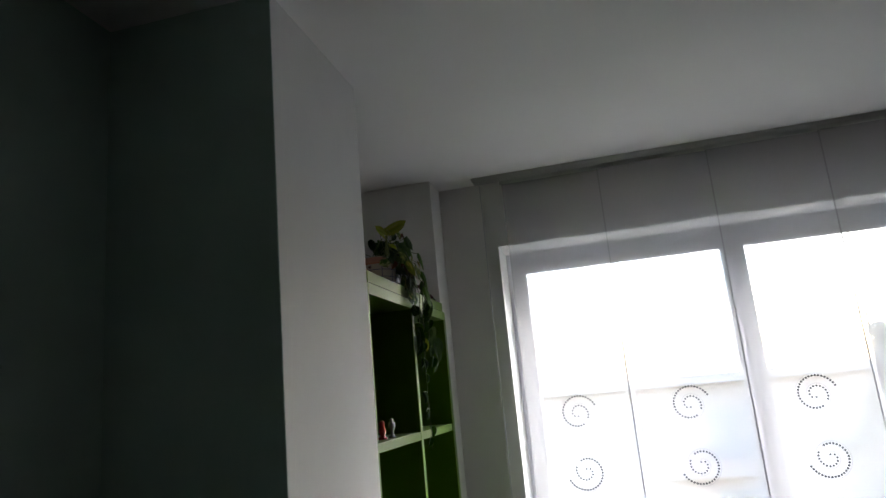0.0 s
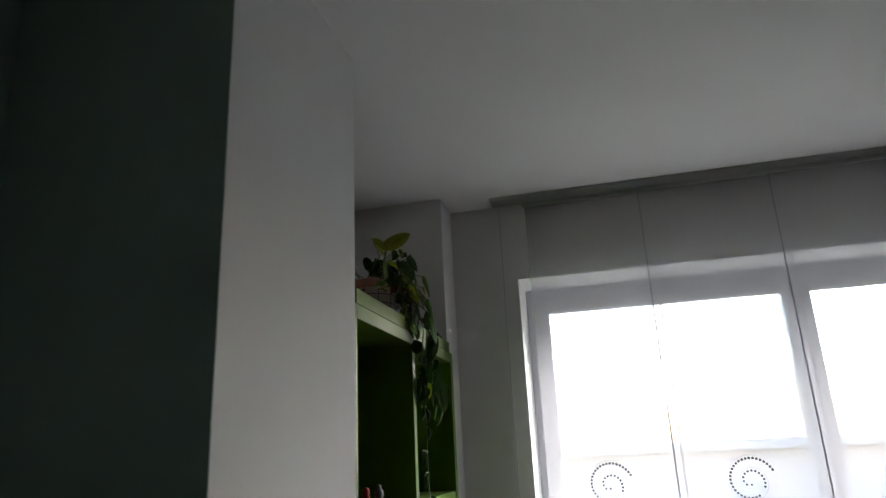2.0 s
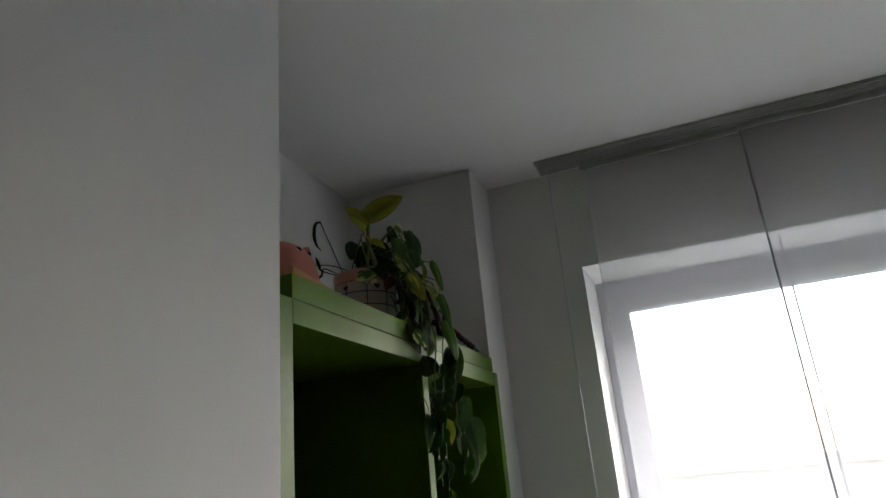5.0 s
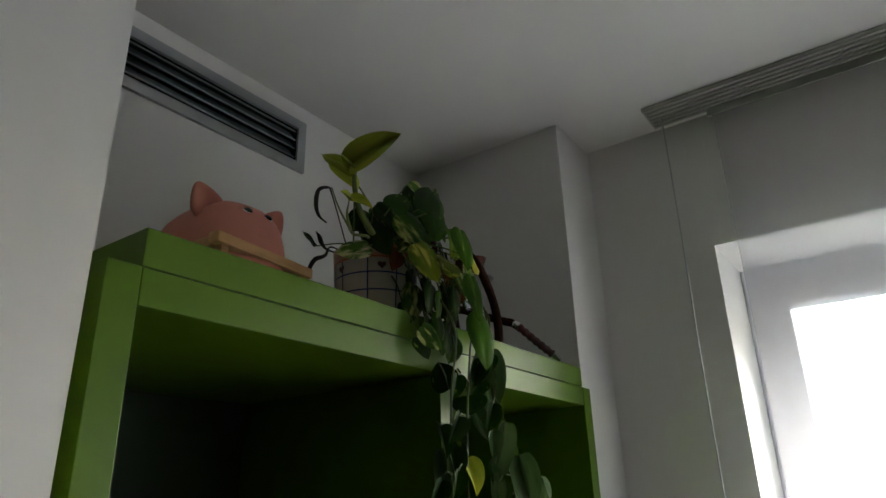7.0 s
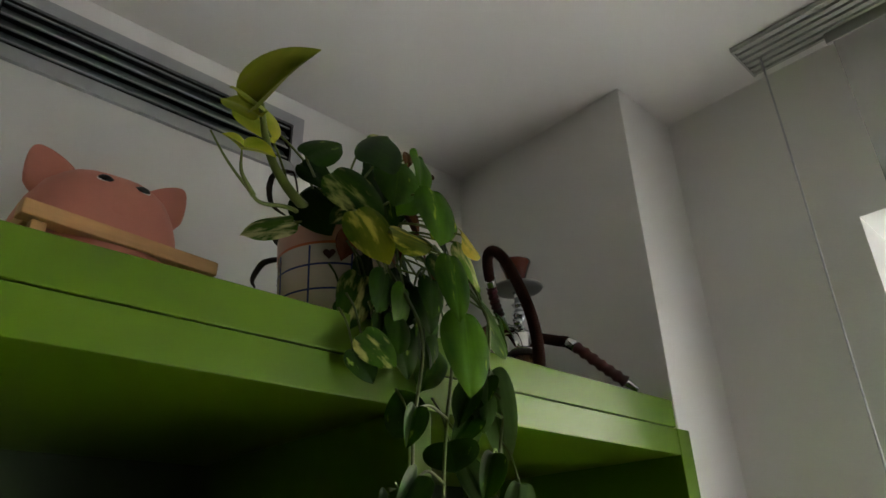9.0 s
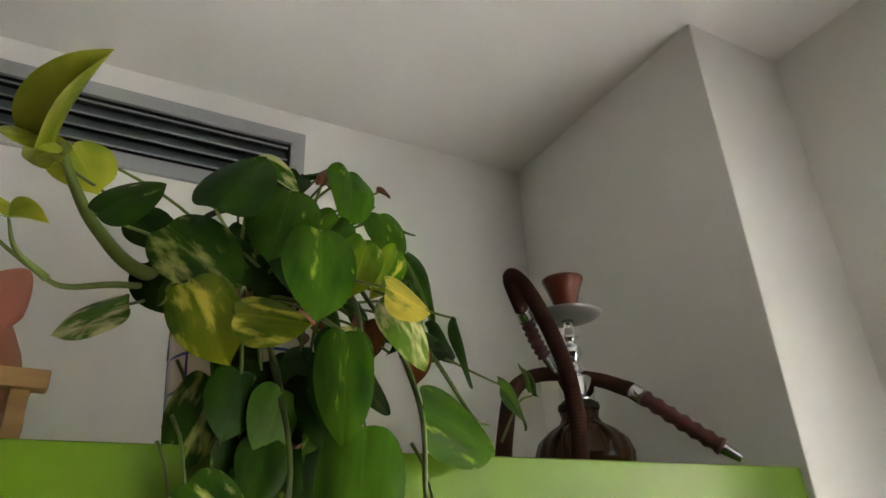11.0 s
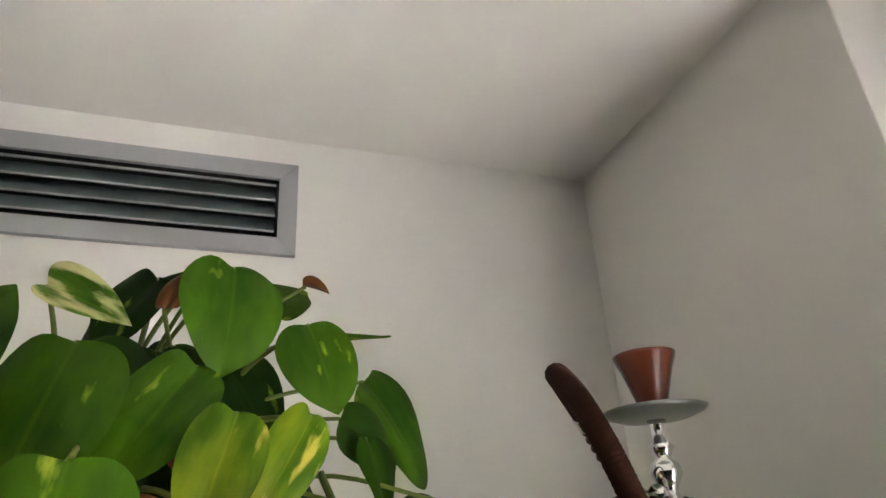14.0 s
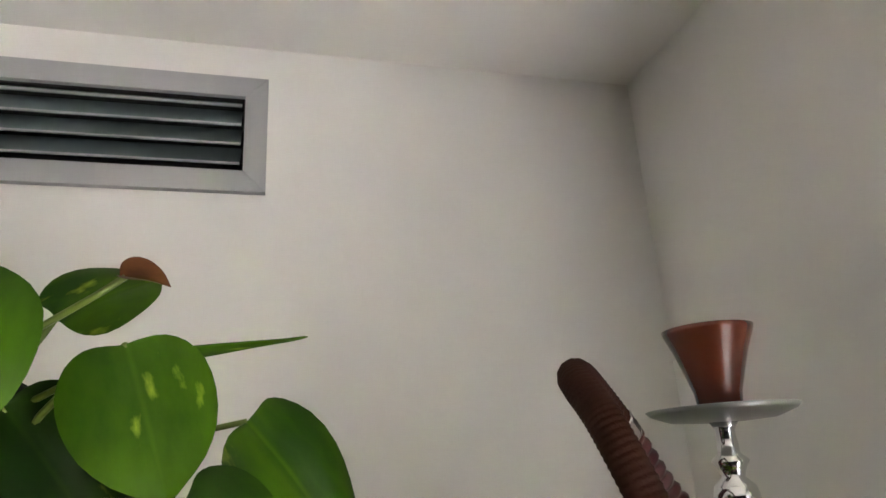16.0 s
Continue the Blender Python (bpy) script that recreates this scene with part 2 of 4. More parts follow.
def spiral(bm_dots, bm_line, cx, cz, y, turn):
    """Two interleaved arms: a row of round dots and a thin line."""
    th = 0.5
    while th < 11.2:
        r = 0.010 + 0.0078 * th
        a = turn - th
        gap = 0.0140
        if not 5.9 < th < 6.3:
            size = 0.0042 + 0.0014 * (th / 11)
            c = bmesh.ops.create_circle(bm_dots, cap_ends=True, segments=8, radius=size)["verts"]
            for v in c:
                v.co = (cx + r * math.cos(a) + v.co.x, y, cz + r * math.sin(a) + v.co.y)
        th += gap / r
    pts = [(0.022 + 0.0078 * t, turn - t) for t in [0.6 + i * 0.16 for i in range(62)]]
    for (r0, a0), (r1, a1) in zip(pts, pts[1:]):
        w = 0.0014
        quad = [(cx + (r + s * w) * math.cos(a), y, cz + (r + s * w) * math.sin(a)) for r, a, s in ((r0, a0, -1), (r1, a1, -1), (r1, a1, 1), (r0, a0, 1))]
        bm_line.faces.new([bm_line.verts.new(q) for q in quad])


PANELS = [(-0.190, 0.396), (0.352, 0.962), (0.918, 1.502), (1.458, 2.062), (2.018, 2.622)]
SPIRALS = [0.083, 0.636, 1.205, 1.77, 2.33]
for k, ((a, b), sx) in enumerate(zip(PANELS, SPIRALS)):
    y = 3.695 - 0.0198 * (k % 4)
    panel = thing("curtain", "sheer white sliding curtain with dotted grey spirals", "curtain", ((a + b) / 2, y, RZ), "sliding curtains")
    cloth = bmesh.new()
    nx, nz, z0, z1 = 12, 24, 0.42, RZ - 0.004
    grid = [[cloth.verts.new((a + 0.012 + (b - a - 0.024) * i / nx, y + 0.003 * math.sin(i * 1.1 + k) * (1 - j / nz) + 0.002 * math.sin(j * 0.7 + 2 * k), z0 + (z1 - z0) * j / nz)) for i in range(nx + 1)] for j in range(nz + 1)]
    for j in range(nz):
        for i in range(nx):
            cloth.faces.new((grid[j][i], grid[j][i + 1], grid[j + 1][i + 1], grid[j + 1][i]))
    part("cloth", in_thing(panel, cloth), SHEER, panel, smooth=True)
    for e in (a + 0.002, b - 0.008) if k else (b - 0.008,):
        part("side_hem", in_thing(panel, boxes((e, e + 0.0065, y - 0.0008, y + 0.0008, z0, z1))), HEM, panel)
    part("carrier", in_thing(panel, boxes((a, b, y - 0.004, y + 0.004, RZ - 0.022, RZ + 0.003), bevel=0.001)), RAILMAT, panel, "grey plastic carrier strip")
    part("bottom_bar", in_thing(panel, boxes((a, b, y - 0.003, y + 0.003, z0 - 0.02, z0), bevel=0.001)), PVC, panel)
    dots, line = bmesh.new(), bmesh.new()
    for row, cz in enumerate((1.19, 0.90, 0.61)):
        spiral(dots, line, sx + 0.008 * row, cz, y - 0.0075, 11.55 + math.pi * row + 0.15 * math.sin(3 * k))
    tagged(part("dot_pattern", in_thing(panel, dots), THREAD, panel), kind="stuff")
    tagged(part("line_pattern", in_thing(panel, line), LINE, panel), kind="stuff")

cord = thing("pull_cord", "thin white cord hanging from the curtain rail", "cord", (-0.302, 3.662, RZ))
part("cord", tube([Vector((0.0012 * math.sin(k), 0, -0.16 * k)) for k in range(12)], 0.0020, 8), PVC, cord, smooth=True)
part("tassel", lathe([(0, -1.80), (0.006, -1.80), (0.008, -1.785), (0.004, -1.76), (0, -1.755)], 14), PVC, cord, smooth=True)

# ---- air vent ----
vent = thing("air_vent", "grey aluminium ventilation grille with four blades in the wall", "vent", (XW, (VY0 + VY1) / 2, (VZ0 + VZ1) / 2))
FW, PR = 0.0255, 0.009


def mitre(y0, y1, z0, z1, w, x0, x1):
    """A rectangular frame of four mitred flat bars."""
    bm = bmesh.new()
    o, i = [(y0 - w, z0 - w), (y1 + w, z0 - w), (y1 + w, z1 + w), (y0 - w, z1 + w)], [(y0, z0), (y1, z0), (y1, z1), (y0, z1)]
    for k in range(4):
        q = [o[k], o[(k + 1) % 4], i[(k + 1) % 4], i[k]]
        c = sum(p[0] for p in q) / 4, sum(p[1] for p in q) / 4
        q = [(c[0] + (p[0] - c[0]) * 0.9985, c[1] + (p[1] - c[1]) * 0.9985) for p in q]
        lo, hi = [bm.verts.new((x0, *p)) for p in q], [bm.verts.new((x1, *p)) for p in q]
        bm.faces.new(hi)
        bm.faces.new(lo[::-1])
        for m in range(4):
            bm.faces.new((lo[m], lo[(m + 1) % 4], hi[(m + 1) % 4], hi[m]))
    bmesh.ops.recalc_face_normals(bm, faces=bm.faces)
    return bm


part("frame", in_thing(vent, mitre(VY0, VY1, VZ0, VZ1, FW, XW, XW + PR)), ALU, vent)
# black sheets line the opening and stand for the duct's shade
part("shade_backing", in_thing(vent, boxes((XW - 0.095, XW - 0.09, VY0, VY1, VZ0, VZ1))), BLACK, vent)
part("shade_liner", in_thing(vent, boxes((XW - 0.09, XW + 0.002, VY0, VY0 + 0.002, VZ0, VZ1), (XW - 0.09, XW + 0.002, VY1 - 0.002, VY1, VZ0, VZ1),
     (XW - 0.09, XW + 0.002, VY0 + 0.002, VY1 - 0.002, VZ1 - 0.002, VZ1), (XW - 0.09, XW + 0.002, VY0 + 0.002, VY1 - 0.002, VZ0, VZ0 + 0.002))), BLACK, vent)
blade = bmesh.new()
section = [(-0.0225, 0.0290), (-0.0032, 0.0010), (0.0000, -0.0010), (0.0016, -0.0004), (0.0014, 0.0016), (-0.0018, 0.0034), (-0.0210, 0.0306)]
ends = [[blade.verts.new((x, y, z)) for x, z in section] for y in (VY0 + 0.004 - (VY0 + VY1) / 2, VY1 - 0.004 - (VY0 + VY1) / 2)]
for k in range(len(section)):
    m = (k + 1) % len(section)
    blade.faces.new((ends[0][k], ends[0][m], ends[1][m], ends[1][k]))
blade.faces.new(ends[0][::-1])
blade.faces.new(ends[1])
bmesh.ops.recalc_face_normals(blade, faces=blade.faces)
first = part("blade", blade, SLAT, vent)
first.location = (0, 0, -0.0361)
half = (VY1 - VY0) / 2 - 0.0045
# paler strip added along each blade for its light-catching edge
lit_lip = part("lit_lip", boxes((0.0016, 0.0042, -half, half, -0.0014, 0.0012), bevel=0.0006), ALU, first, "aluminium strip standing for the lit blade edge")
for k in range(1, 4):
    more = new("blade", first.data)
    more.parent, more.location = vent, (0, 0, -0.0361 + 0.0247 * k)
    tagged(new("lit_lip", lit_lip.data), "aluminium strip standing for the lit blade edge").parent = more

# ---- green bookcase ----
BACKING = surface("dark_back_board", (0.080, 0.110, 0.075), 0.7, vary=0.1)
BX0, BX1 = XW + 0.012, -0.540
BY0, BY1, TH = 2.330, 3.530, 0.039
ZT = 1.775
shelf = thing("bookcase", "green lacquered bookcase with open compartments standing in the niche", "bookcase", ((BX0 + BX1) / 2, (BY0 + BY1) / 2, 0))
BV = 0.0012
part("left_side", in_thing(shelf, boxes((BX0, BX1, BY0, BY0 + TH, 0, ZT), bevel=BV)), GREEN, shelf)
part("right_side", in_thing(shelf, boxes((BX0, BX1, BY1 - TH, BY1, 0, ZT), bevel=BV)), GREEN, shelf)
part("top_board", in_thing(shelf, boxes((BX0, BX1, BY0 + TH + 0.0006, BY1 - TH - 0.0016, ZT - 0.043, ZT - 0.0008), bevel=BV)), GREEN, shelf)
part("divider", in_thing(shelf, boxes((BX0 + 0.004, BX1 - 0.003, 2.914, 2.947, 0.09, ZT - 0.0435), bevel=BV)), GREEN, shelf)
for z in (1.20, 0.66, 0.09):
    for y0, y1 in ((BY0 + TH, 2.9138), (2.9472, BY1 - TH)):
        part("shelf_board", in_thing(shelf, boxes((BX0 + 0.004, BX1 - 0.004, y0 + 0.0004, y1 - 0.0004, z - 0.034, z), bevel=BV)), GREEN, shelf)
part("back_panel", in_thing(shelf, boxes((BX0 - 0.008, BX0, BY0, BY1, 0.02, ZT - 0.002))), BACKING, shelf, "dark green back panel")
part("plinth", in_thing(shelf, boxes((BX0, BX1 - 0.03, BY0 + TH, BY1 - TH, 0, 0.056))), GREEN, shelf)
slab = tagged(part("top_slab", boxes((BX0, BX1 - 0.001, BY0 + TH, BY1 - TH, ZT + 0.0012, ZT + 0.046), bevel=0.0015), GREEN), "thick green lacquered board laid on the bookcase", "board")
SZ = ZT + 0.0462   # its upper side


# ---- piggy bank in a small wooden stand ----
PINK = surface("matt_pink_clay", (0.52, 0.19, 0.135), 0.6, vary=0.08, scale=14, grain=0.12, grain_scale=300)
PINE = surface("pale_pine_wood", (0.48, 0.27, 0.11), 0.55, vary=0.18, scale=5, grain=0.1, stretch=(14, 2, 14), by_object=0.08)
EYEWHITE = surface("white_glaze", (0.8, 0.8, 0.78), 0.3)
EYEBLACK = surface("black_glaze", (0.01, 0.01, 0.012), 0.2)
pig = bmesh.new()


def blob(bm, at, size, turn=None, seg=32, shape=None, slot=0):
    vs = bmesh.ops.create_uvsphere(bm, u_segments=seg, v_segments=seg // 2, radius=1.0)["verts"]
    for v in vs:
        c = Vector(shape(v.co)) if shape else v.co.copy()
        c = Vector((c.x * size[0], c.y * size[1], c.z * size[2]))
        v.co = (turn @ c if turn else c) + Vector(at)
    for f in {f for v in vs for f in v.link_faces}:
        f.material_index = slot
        f.smooth = True


def belly(c):
    """A squat, full-cheeked body, rounder than an egg."""
    k = (abs(c.x) ** 3.1 + abs(c.y) ** 2.6 + abs(c.z) ** 3.1) ** (-1 / 3.0)
    return (c.x * k * (1 - 0.10 * max(0, c.z)), c.y * k * (1 - 0.16 * max(0, c.z)), c.z * k)


def ear(c):
    """A rounded leaf of an ear, hollowed in front."""
    return (c.x - 0.9 * max(0, 1 - c.y * c.y - 0.6 * c.z * c.z) * max(0, c.x), c.y * (1.0 - 0.42 * max(0, c.z)), c.z)


blob(pig, (0, 0, 0.086), (0.113, 0.088, 0.0855), shape=belly)
blob(pig, (0.092, 0.004, 0.100), (0.020, 0.028, 0.020))
for side in (-1, 1):
    blob(pig, (0.056, side * 0.062, 0.148), (0.015, 0.026, 0.037), Euler((radians(-side * 30), radians(6), radians(side * 14))).to_matrix(), 24, ear)
    for fx in (-0.045, 0.045):
        blob(pig, (fx, side * 0.045, 0.014), (0.020, 0.018, 0.0145), seg=16)
bmesh.ops.rotate(pig, verts=pig.verts, cent=(0, 0, 0), matrix=Matrix.Rotation(radians(-3), 3, "Z"))
piggy = part("piggy_bank", pig, PINK)
piggy.location = (-0.775, 2.622, SZ + 0.0002)
for side in (-1, 1):
    eye = bmesh.new()
    blob(eye, (0, 0, 0), (0.0066, 0.0100, 0.0066), seg=14)
    white = part("eye", eye, EYEWHITE, piggy, "white oval eye")
    white.location, white.rotation_euler = (0.0925, side * 0.0195 + 0.001, 0.1385), (0, radians(-40), 0)
    pupil = bmesh.new()
    blob(pupil, (0.0026, 0, 0), (0.0056, 0.0088, 0.0057), seg=12)
    part("pupil", pupil, EYEBLACK, white, "black pupil")
tagged(piggy, "matt pink clay piggy bank inside a low wooden stand", "piggy bank")

stand = thing("wooden_stand", "small pale pine frame with four posts round the piggy bank", "stand", (-0.755, 2.64, SZ))
SX0, SX1, SY0, SY1 = -0.900, -0.650, 2.534, 2.740
for px in (SX0 + 0.012, SX1 - 0.024):
    for py in (SY0 + 0.012, SY1 - 0.026):
        part("post", in_thing(stand, boxes((px, px + 0.012, py, py + 0.014, SZ, SZ + 0.061), bevel=0.001)), PINE, stand)
for px in (SX0 + 0.008, SX1 - 0.026):
    part("rail", in_thing(stand, boxes((px, px + 0.020, SY0, SY1, SZ + 0.0613, SZ + 0.0775), bevel=0.0015)), PINE, stand)
for py in (SY0 + 0.008, SY1 - 0.024):
    part("cross_rail", in_thing(stand, boxes((SX0 + 0.0285, SX1 - 0.0265, py, py + 0.014, SZ + 0.0613, SZ + 0.0765), bevel=0.0015)), PINE, stand)
for px in (SX0 + 0.014, SX1 - 0.021):
    part("lower_rail", in_thing(stand, boxes((px, px + 0.008, SY0 + 0.0264, SY1 - 0.0264, SZ + 0.014, SZ + 0.026), bevel=0.001)), PINE, stand)

stand.location, stand.rotation_euler.z = (-0.758, 2.626, SZ), radians(6.8)

# ---- small figures on the middle shelf ----
RED = surface("red_plastic", (0.45, 0.03, 0.02), 0.35)
GREY = surface("grey_metal", (0.22, 0.22, 0.22), 0.35, 0.6)
tagged(part("figurine", lathe([(0.0, 0.0), (0.017, 0.0), (0.017, 0.006), (0.009, 0.012), (0.014, 0.03), (0.009, 0.048), (0.012, 0.058), (0.007, 0.068), (0, 0.071)], 20), RED, smooth=True), "small red figurine standing on the shelf", "figurine").location = (-0.60, 2.585, 1.2002)
tagged(part("figurine", lathe([(0.0, 0.0), (0.015, 0.0), (0.015, 0.005), (0.006, 0.010), (0.007, 0.028), (0.015, 0.042), (0.013, 0.056), (0.006, 0.062), (0.008, 0.07), (0, 0.075)], 20), GREY, smooth=True), "small silver grey figurine standing on the shelf", "figurine").location = (-0.585, 2.655, 1.2002)

# ---- water pipe ----
CHROME = surface("chrome", (0.72, 0.73, 0.74), 0.12, 1.0, vary=0.03, grain=0.02)
PEWTER = surface("dull_pewter", (0.32, 0.33, 0.33), 0.32, 0.9, vary=0.06, grain=0.05)
CLAY = surface("glazed_red_clay", (0.12, 0.028, 0.014), 0.22, vary=0.08, scale=12, grain=0.04, coat=0.5)
HOSE = surface("brown_hose_leather", (0.036, 0.012, 0.008), 0.8, vary=0.25, scale=40, grain=0.3, grain_scale=500)
HOSE.node_tree.nodes["Principled BSDF"].inputs["Specular IOR Level"].default_value = 0.12
GRIP = surface("burgundy_grip", (0.055, 0.007, 0.009), 0.3, vary=0.2, scale=30, grain=0.1, coat=0.3)
RUBBER = surface("black_rubber", (0.015, 0.015, 0.015), 0.6)
AMBER, an, al, ab = shader("amber_glass")
ab.inputs["Base Color"].default_value = (0.085, 0.030, 0.009, 1)
ab.inputs["Roughness"].default_value = 0.06
ab.inputs["Transmission Weight"].default_value = 0.55
ab.inputs["IOR"].default_value = 1.45
HX, HY = -0.737, 3.347
pipe = thing("hookah", "small chrome water pipe with ribbed amber bottle and brown hoses", "hookah", (HX, HY, SZ))
part("bottle", lathe([(0, 0.0003), (0.040, 0.0003), (0.052, 0.006), (0.062, 0.024), (0.0635, 0.036), (0.057, 0.054), (0.042, 0.068), (0.028, 0.076), (0.024, 0.084), (0.026, 0.094), (0.0, 0.094)], 72, 18, 0.022), AMBER, pipe, "ribbed amber glass bottle", True)
part("collar", lathe([(0, 0.0942), (0.027, 0.0942), (0.028, 0.097), (0.027, 0.102), (0, 0.102)], 32), RUBBER, pipe, "black rubber collar", True)
part("cup", lathe([(0, 0.1022), (0.0235, 0.1022), (0.0245, 0.108), (0.0235, 0.134), (0.020, 0.138), (0.012, 0.139), (0, 0.139)], 32), CHROME, pipe, "polished chrome cup", True)
part("stem", lathe([(0, 0.1392), (0.010, 0.1392), (0.013, 0.1454), (0.010, 0.1517), (0.007, 0.1562), (0.010, 0.1626), (0.0145, 0.1716), (0.013, 0.1798), (0.007, 0.1852), (0.009, 0.1907), (0.012, 0.1952), (0.007, 0.1997), (0.006, 0.2142), (0.009, 0.2195), (0, 0.2195)], 28), CHROME, pipe, "turned chrome stem", True)
part("tray", lathe([(0, 0.2197), (0.016, 0.2197), (0.034, 0.2210), (0.046, 0.2255), (0.049, 0.2285), (0.0475, 0.2292), (0.044, 0.2270), (0.032, 0.2226), (0, 0.2215)], 44), PEWTER, pipe, "thin round metal ash tray", True)
part("bowl", lathe([(0, 0.2217), (0.0115, 0.2217), (0.014, 0.2270), (0.0155, 0.2390), (0.0195, 0.2520), (0.0240, 0.2660), (0.0295, 0.2790), (0.0302, 0.2820), (0.0288, 0.2825), (0.026, 0.2780), (0.022, 0.2660), (0.011, 0.2560), (0, 0.2540)], 40), CLAY, pipe, "glazed red-brown clay bowl", True)
for a in (radians(-150), radians(-60)):
    d = Vector((math.cos(a), math.sin(a), 0.25)).normalized()
    part("hose_port", tube([Vector((0, 0, 0.148)) + d * t for t in (0.006, 0.018, 0.020, 0.030)], lambda s: 0.006 if s < 0.5 else 0.0075, 14), CHROME, pipe, smooth=True)


HREF = pipe.location - Vector((-0.003, 0, 0.009))


def hose(points, grip_from, tip_from):
    """A ribbed hose; its last stretch a silver ring, a beaded grip and a chrome mouthpiece."""
    line = [p - HREF for p in curve_points(points, 26)]
    n = len(line)
    g, t = int(n * grip_from), int(n * tip_from)
    fine = []
    for a, b in zip(line[: g + 1], line[1 : g + 1]):
        fine += [a, a.lerp(b, 0.5)]
    part("hose", tube(fine, lambda s: 0.0097 + 0.0003 * math.sin(s * len(fine) * 1.57), 12), HOSE, pipe, "ribbed brown leather hose", True)
    part("ring", tube(line[g : g + 8], 0.0104, 16), CHROME, pipe, "silver ring", True)
    part("grip", tube(line[g + 7 : t + 1], lambda s: 0.0092 + 0.0012 * math.sin(s * 40), 14), GRIP, pipe, "beaded burgundy grip", True)
    part("mouthpiece", tube(line[t:], lambda s: 0.0075 - 0.003 * s, 14), CHROME, pipe, "chrome mouthpiece", True)


HOSE_A = [(-0.615, 3.240, 1.822), (-0.612, 3.240, 1.87), (-0.617, 3.237, 1.925), (-0.631, 3.226, 1.985), (-0.647, 3.215, 2.030), (-0.670, 3.213, 2.054), (-0.704, 3.236, 2.056), (-0.733, 3.273, 2.029), (-0.748, 3.302, 1.995), (-0.752, 3.330, 1.962)]
HOSE_B = [(-0.690, 3.190, 1.822), (-0.698, 3.203, 1.865), (-0.725, 3.235, 1.918), (-0.755, 3.285, 1.950), (-0.762, 3.335, 1.962), (-0.724, 3.378, 1.948), (-0.670, 3.365, 1.925), (-0.628, 3.351, 1.905), (-0.590, 3.382, 1.862), (-0.552, 3.414, 1.8205)]
hose([Vector(p) for p in HOSE_A], 0.755, 0.93)
hose([Vector(p) for p in HOSE_B], 0.765, 0.96)

# ---- potted pothos ----
def leaf_material(name, dark, light, cream, amount, brown=0.0):
    """Waxy leaf: deep and light green in streaks, cream patches, veins in relief, light coming through."""
    m, n, l, b = shader(name)
    co, info = n.new("ShaderNodeTexCoord"), n.new("ShaderNodeObjectInfo")
    off = n.new("ShaderNodeVectorMath")
    mul = n.new("ShaderNodeMath")
    mul.operation, mul.inputs[1].default_value = "MULTIPLY", 40.0
    l.new(info.outputs["Random"], mul.inputs[0])
    l.new(co.outputs["Object"], off.inputs[0])
    l.new(mul.outputs[0], off.inputs[1])
    mp = n.new("ShaderNodeMapping")
    mp.inputs["Scale"].default_value = (0.8, 2.2, 1.0)
    mp.inputs["Rotation"].default_value = (0, 0, 0.5)
    l.new(off.outputs[0], mp.inputs[0])
    a, c = n.new("ShaderNodeTexNoise"), n.new("ShaderNodeTexNoise")
    a.inputs["Scale"].default_value, a.inputs["Detail"].default_value = 1.6, 5
    c.inputs["Scale"].default_value, c.inputs["Detail"].default_value = 2.4, 6
    l.new(mp.outputs[0], a.inputs["Vector"])
    l.new(mp.outputs[0], c.inputs["Vector"])
    base = n.new("ShaderNodeMixRGB")
    base.inputs[1].default_value, base.inputs[2].default_value = (*dark, 1), (*light, 1)
    spread = n.new("ShaderNodeMapRange")
    spread.inputs["From Min"].default_value, spread.inputs["From Max"].default_value = 0.36, 0.66
    l.new(a.outputs["Fac"], spread.inputs["Value"])
    l.new(spread.outputs[0], base.inputs[0])
    ramp = n.new("ShaderNodeValToRGB")
    ramp.color_ramp.elements[0].position, ramp.color_ramp.elements[1].position = 0.72 - amount, 0.80 - amount * 0.8
    l.new(c.outputs["Fac"], ramp.inputs[0])
    var = n.new("ShaderNodeMixRGB")
    var.inputs[2].default_value = (*cream, 1)
    l.new(ramp.outputs[0], var.inputs[0])
    l.new(base.outputs[0], var.inputs[1])
    hs, mr = n.new("ShaderNodeHueSaturation"), n.new("ShaderNodeMapRange")
    mr.inputs["To Min"].default_value, mr.inputs["To Max"].default_value = 0.75, 1.25
    l.new(info.outputs["Random"], mr.inputs["Value"])
    l.new(mr.outputs[0], hs.inputs["Value"])
    l.new(var.outputs[0], hs.inputs["Color"])
    # paler midrib and a yellowing tip
    sep, ab = n.new("ShaderNodeSeparateXYZ"), n.new("ShaderNodeMath")
    ab.operation = "ABSOLUTE"
    l.new(co.outputs["Object"], sep.inputs[0])
    l.new(sep.outputs["Y"], ab.inputs[0])
    rib, tip = n.new("ShaderNodeMapRange"), n.new("ShaderNodeMapRange")
    for q, v in (("From Min", 0.022), ("From Max", 0.004), ("To Min", 0.0), ("To Max", 0.16)):
        rib.inputs[q].default_value = v
    for q, v in (("From Min", 0.55), ("From Max", 1.0), ("To Min", 0.0), ("To Max", 0.45)):
        tip.inputs[q].default_value = v
    l.new(ab.outputs[0], rib.inputs["Value"])
    l.new(sep.outputs["X"], tip.inputs["Value"])
    tipm = n.new("ShaderNodeMath")
    tipm.operation = "MULTIPLY"
    l.new(tip.outputs[0], tipm.inputs[0])
    l.new(info.outputs["Random"], tipm.inputs[1])
    both = n.new("ShaderNodeMath")
    both.operation = "MAXIMUM"
    l.new(rib.outputs[0], both.inputs[0])
    l.new(tipm.outputs[0], both.inputs[1])
    veined = n.new("ShaderNodeMixRGB")
    veined.inputs[2].default_value = (light[0] * 2.4, light[1] * 1.9, light[2] * 2, 1)
    l.new(both.outputs[0], veined.inputs[0])
    l.new(hs.outputs[0], veined.inputs[1])
    hs = veined
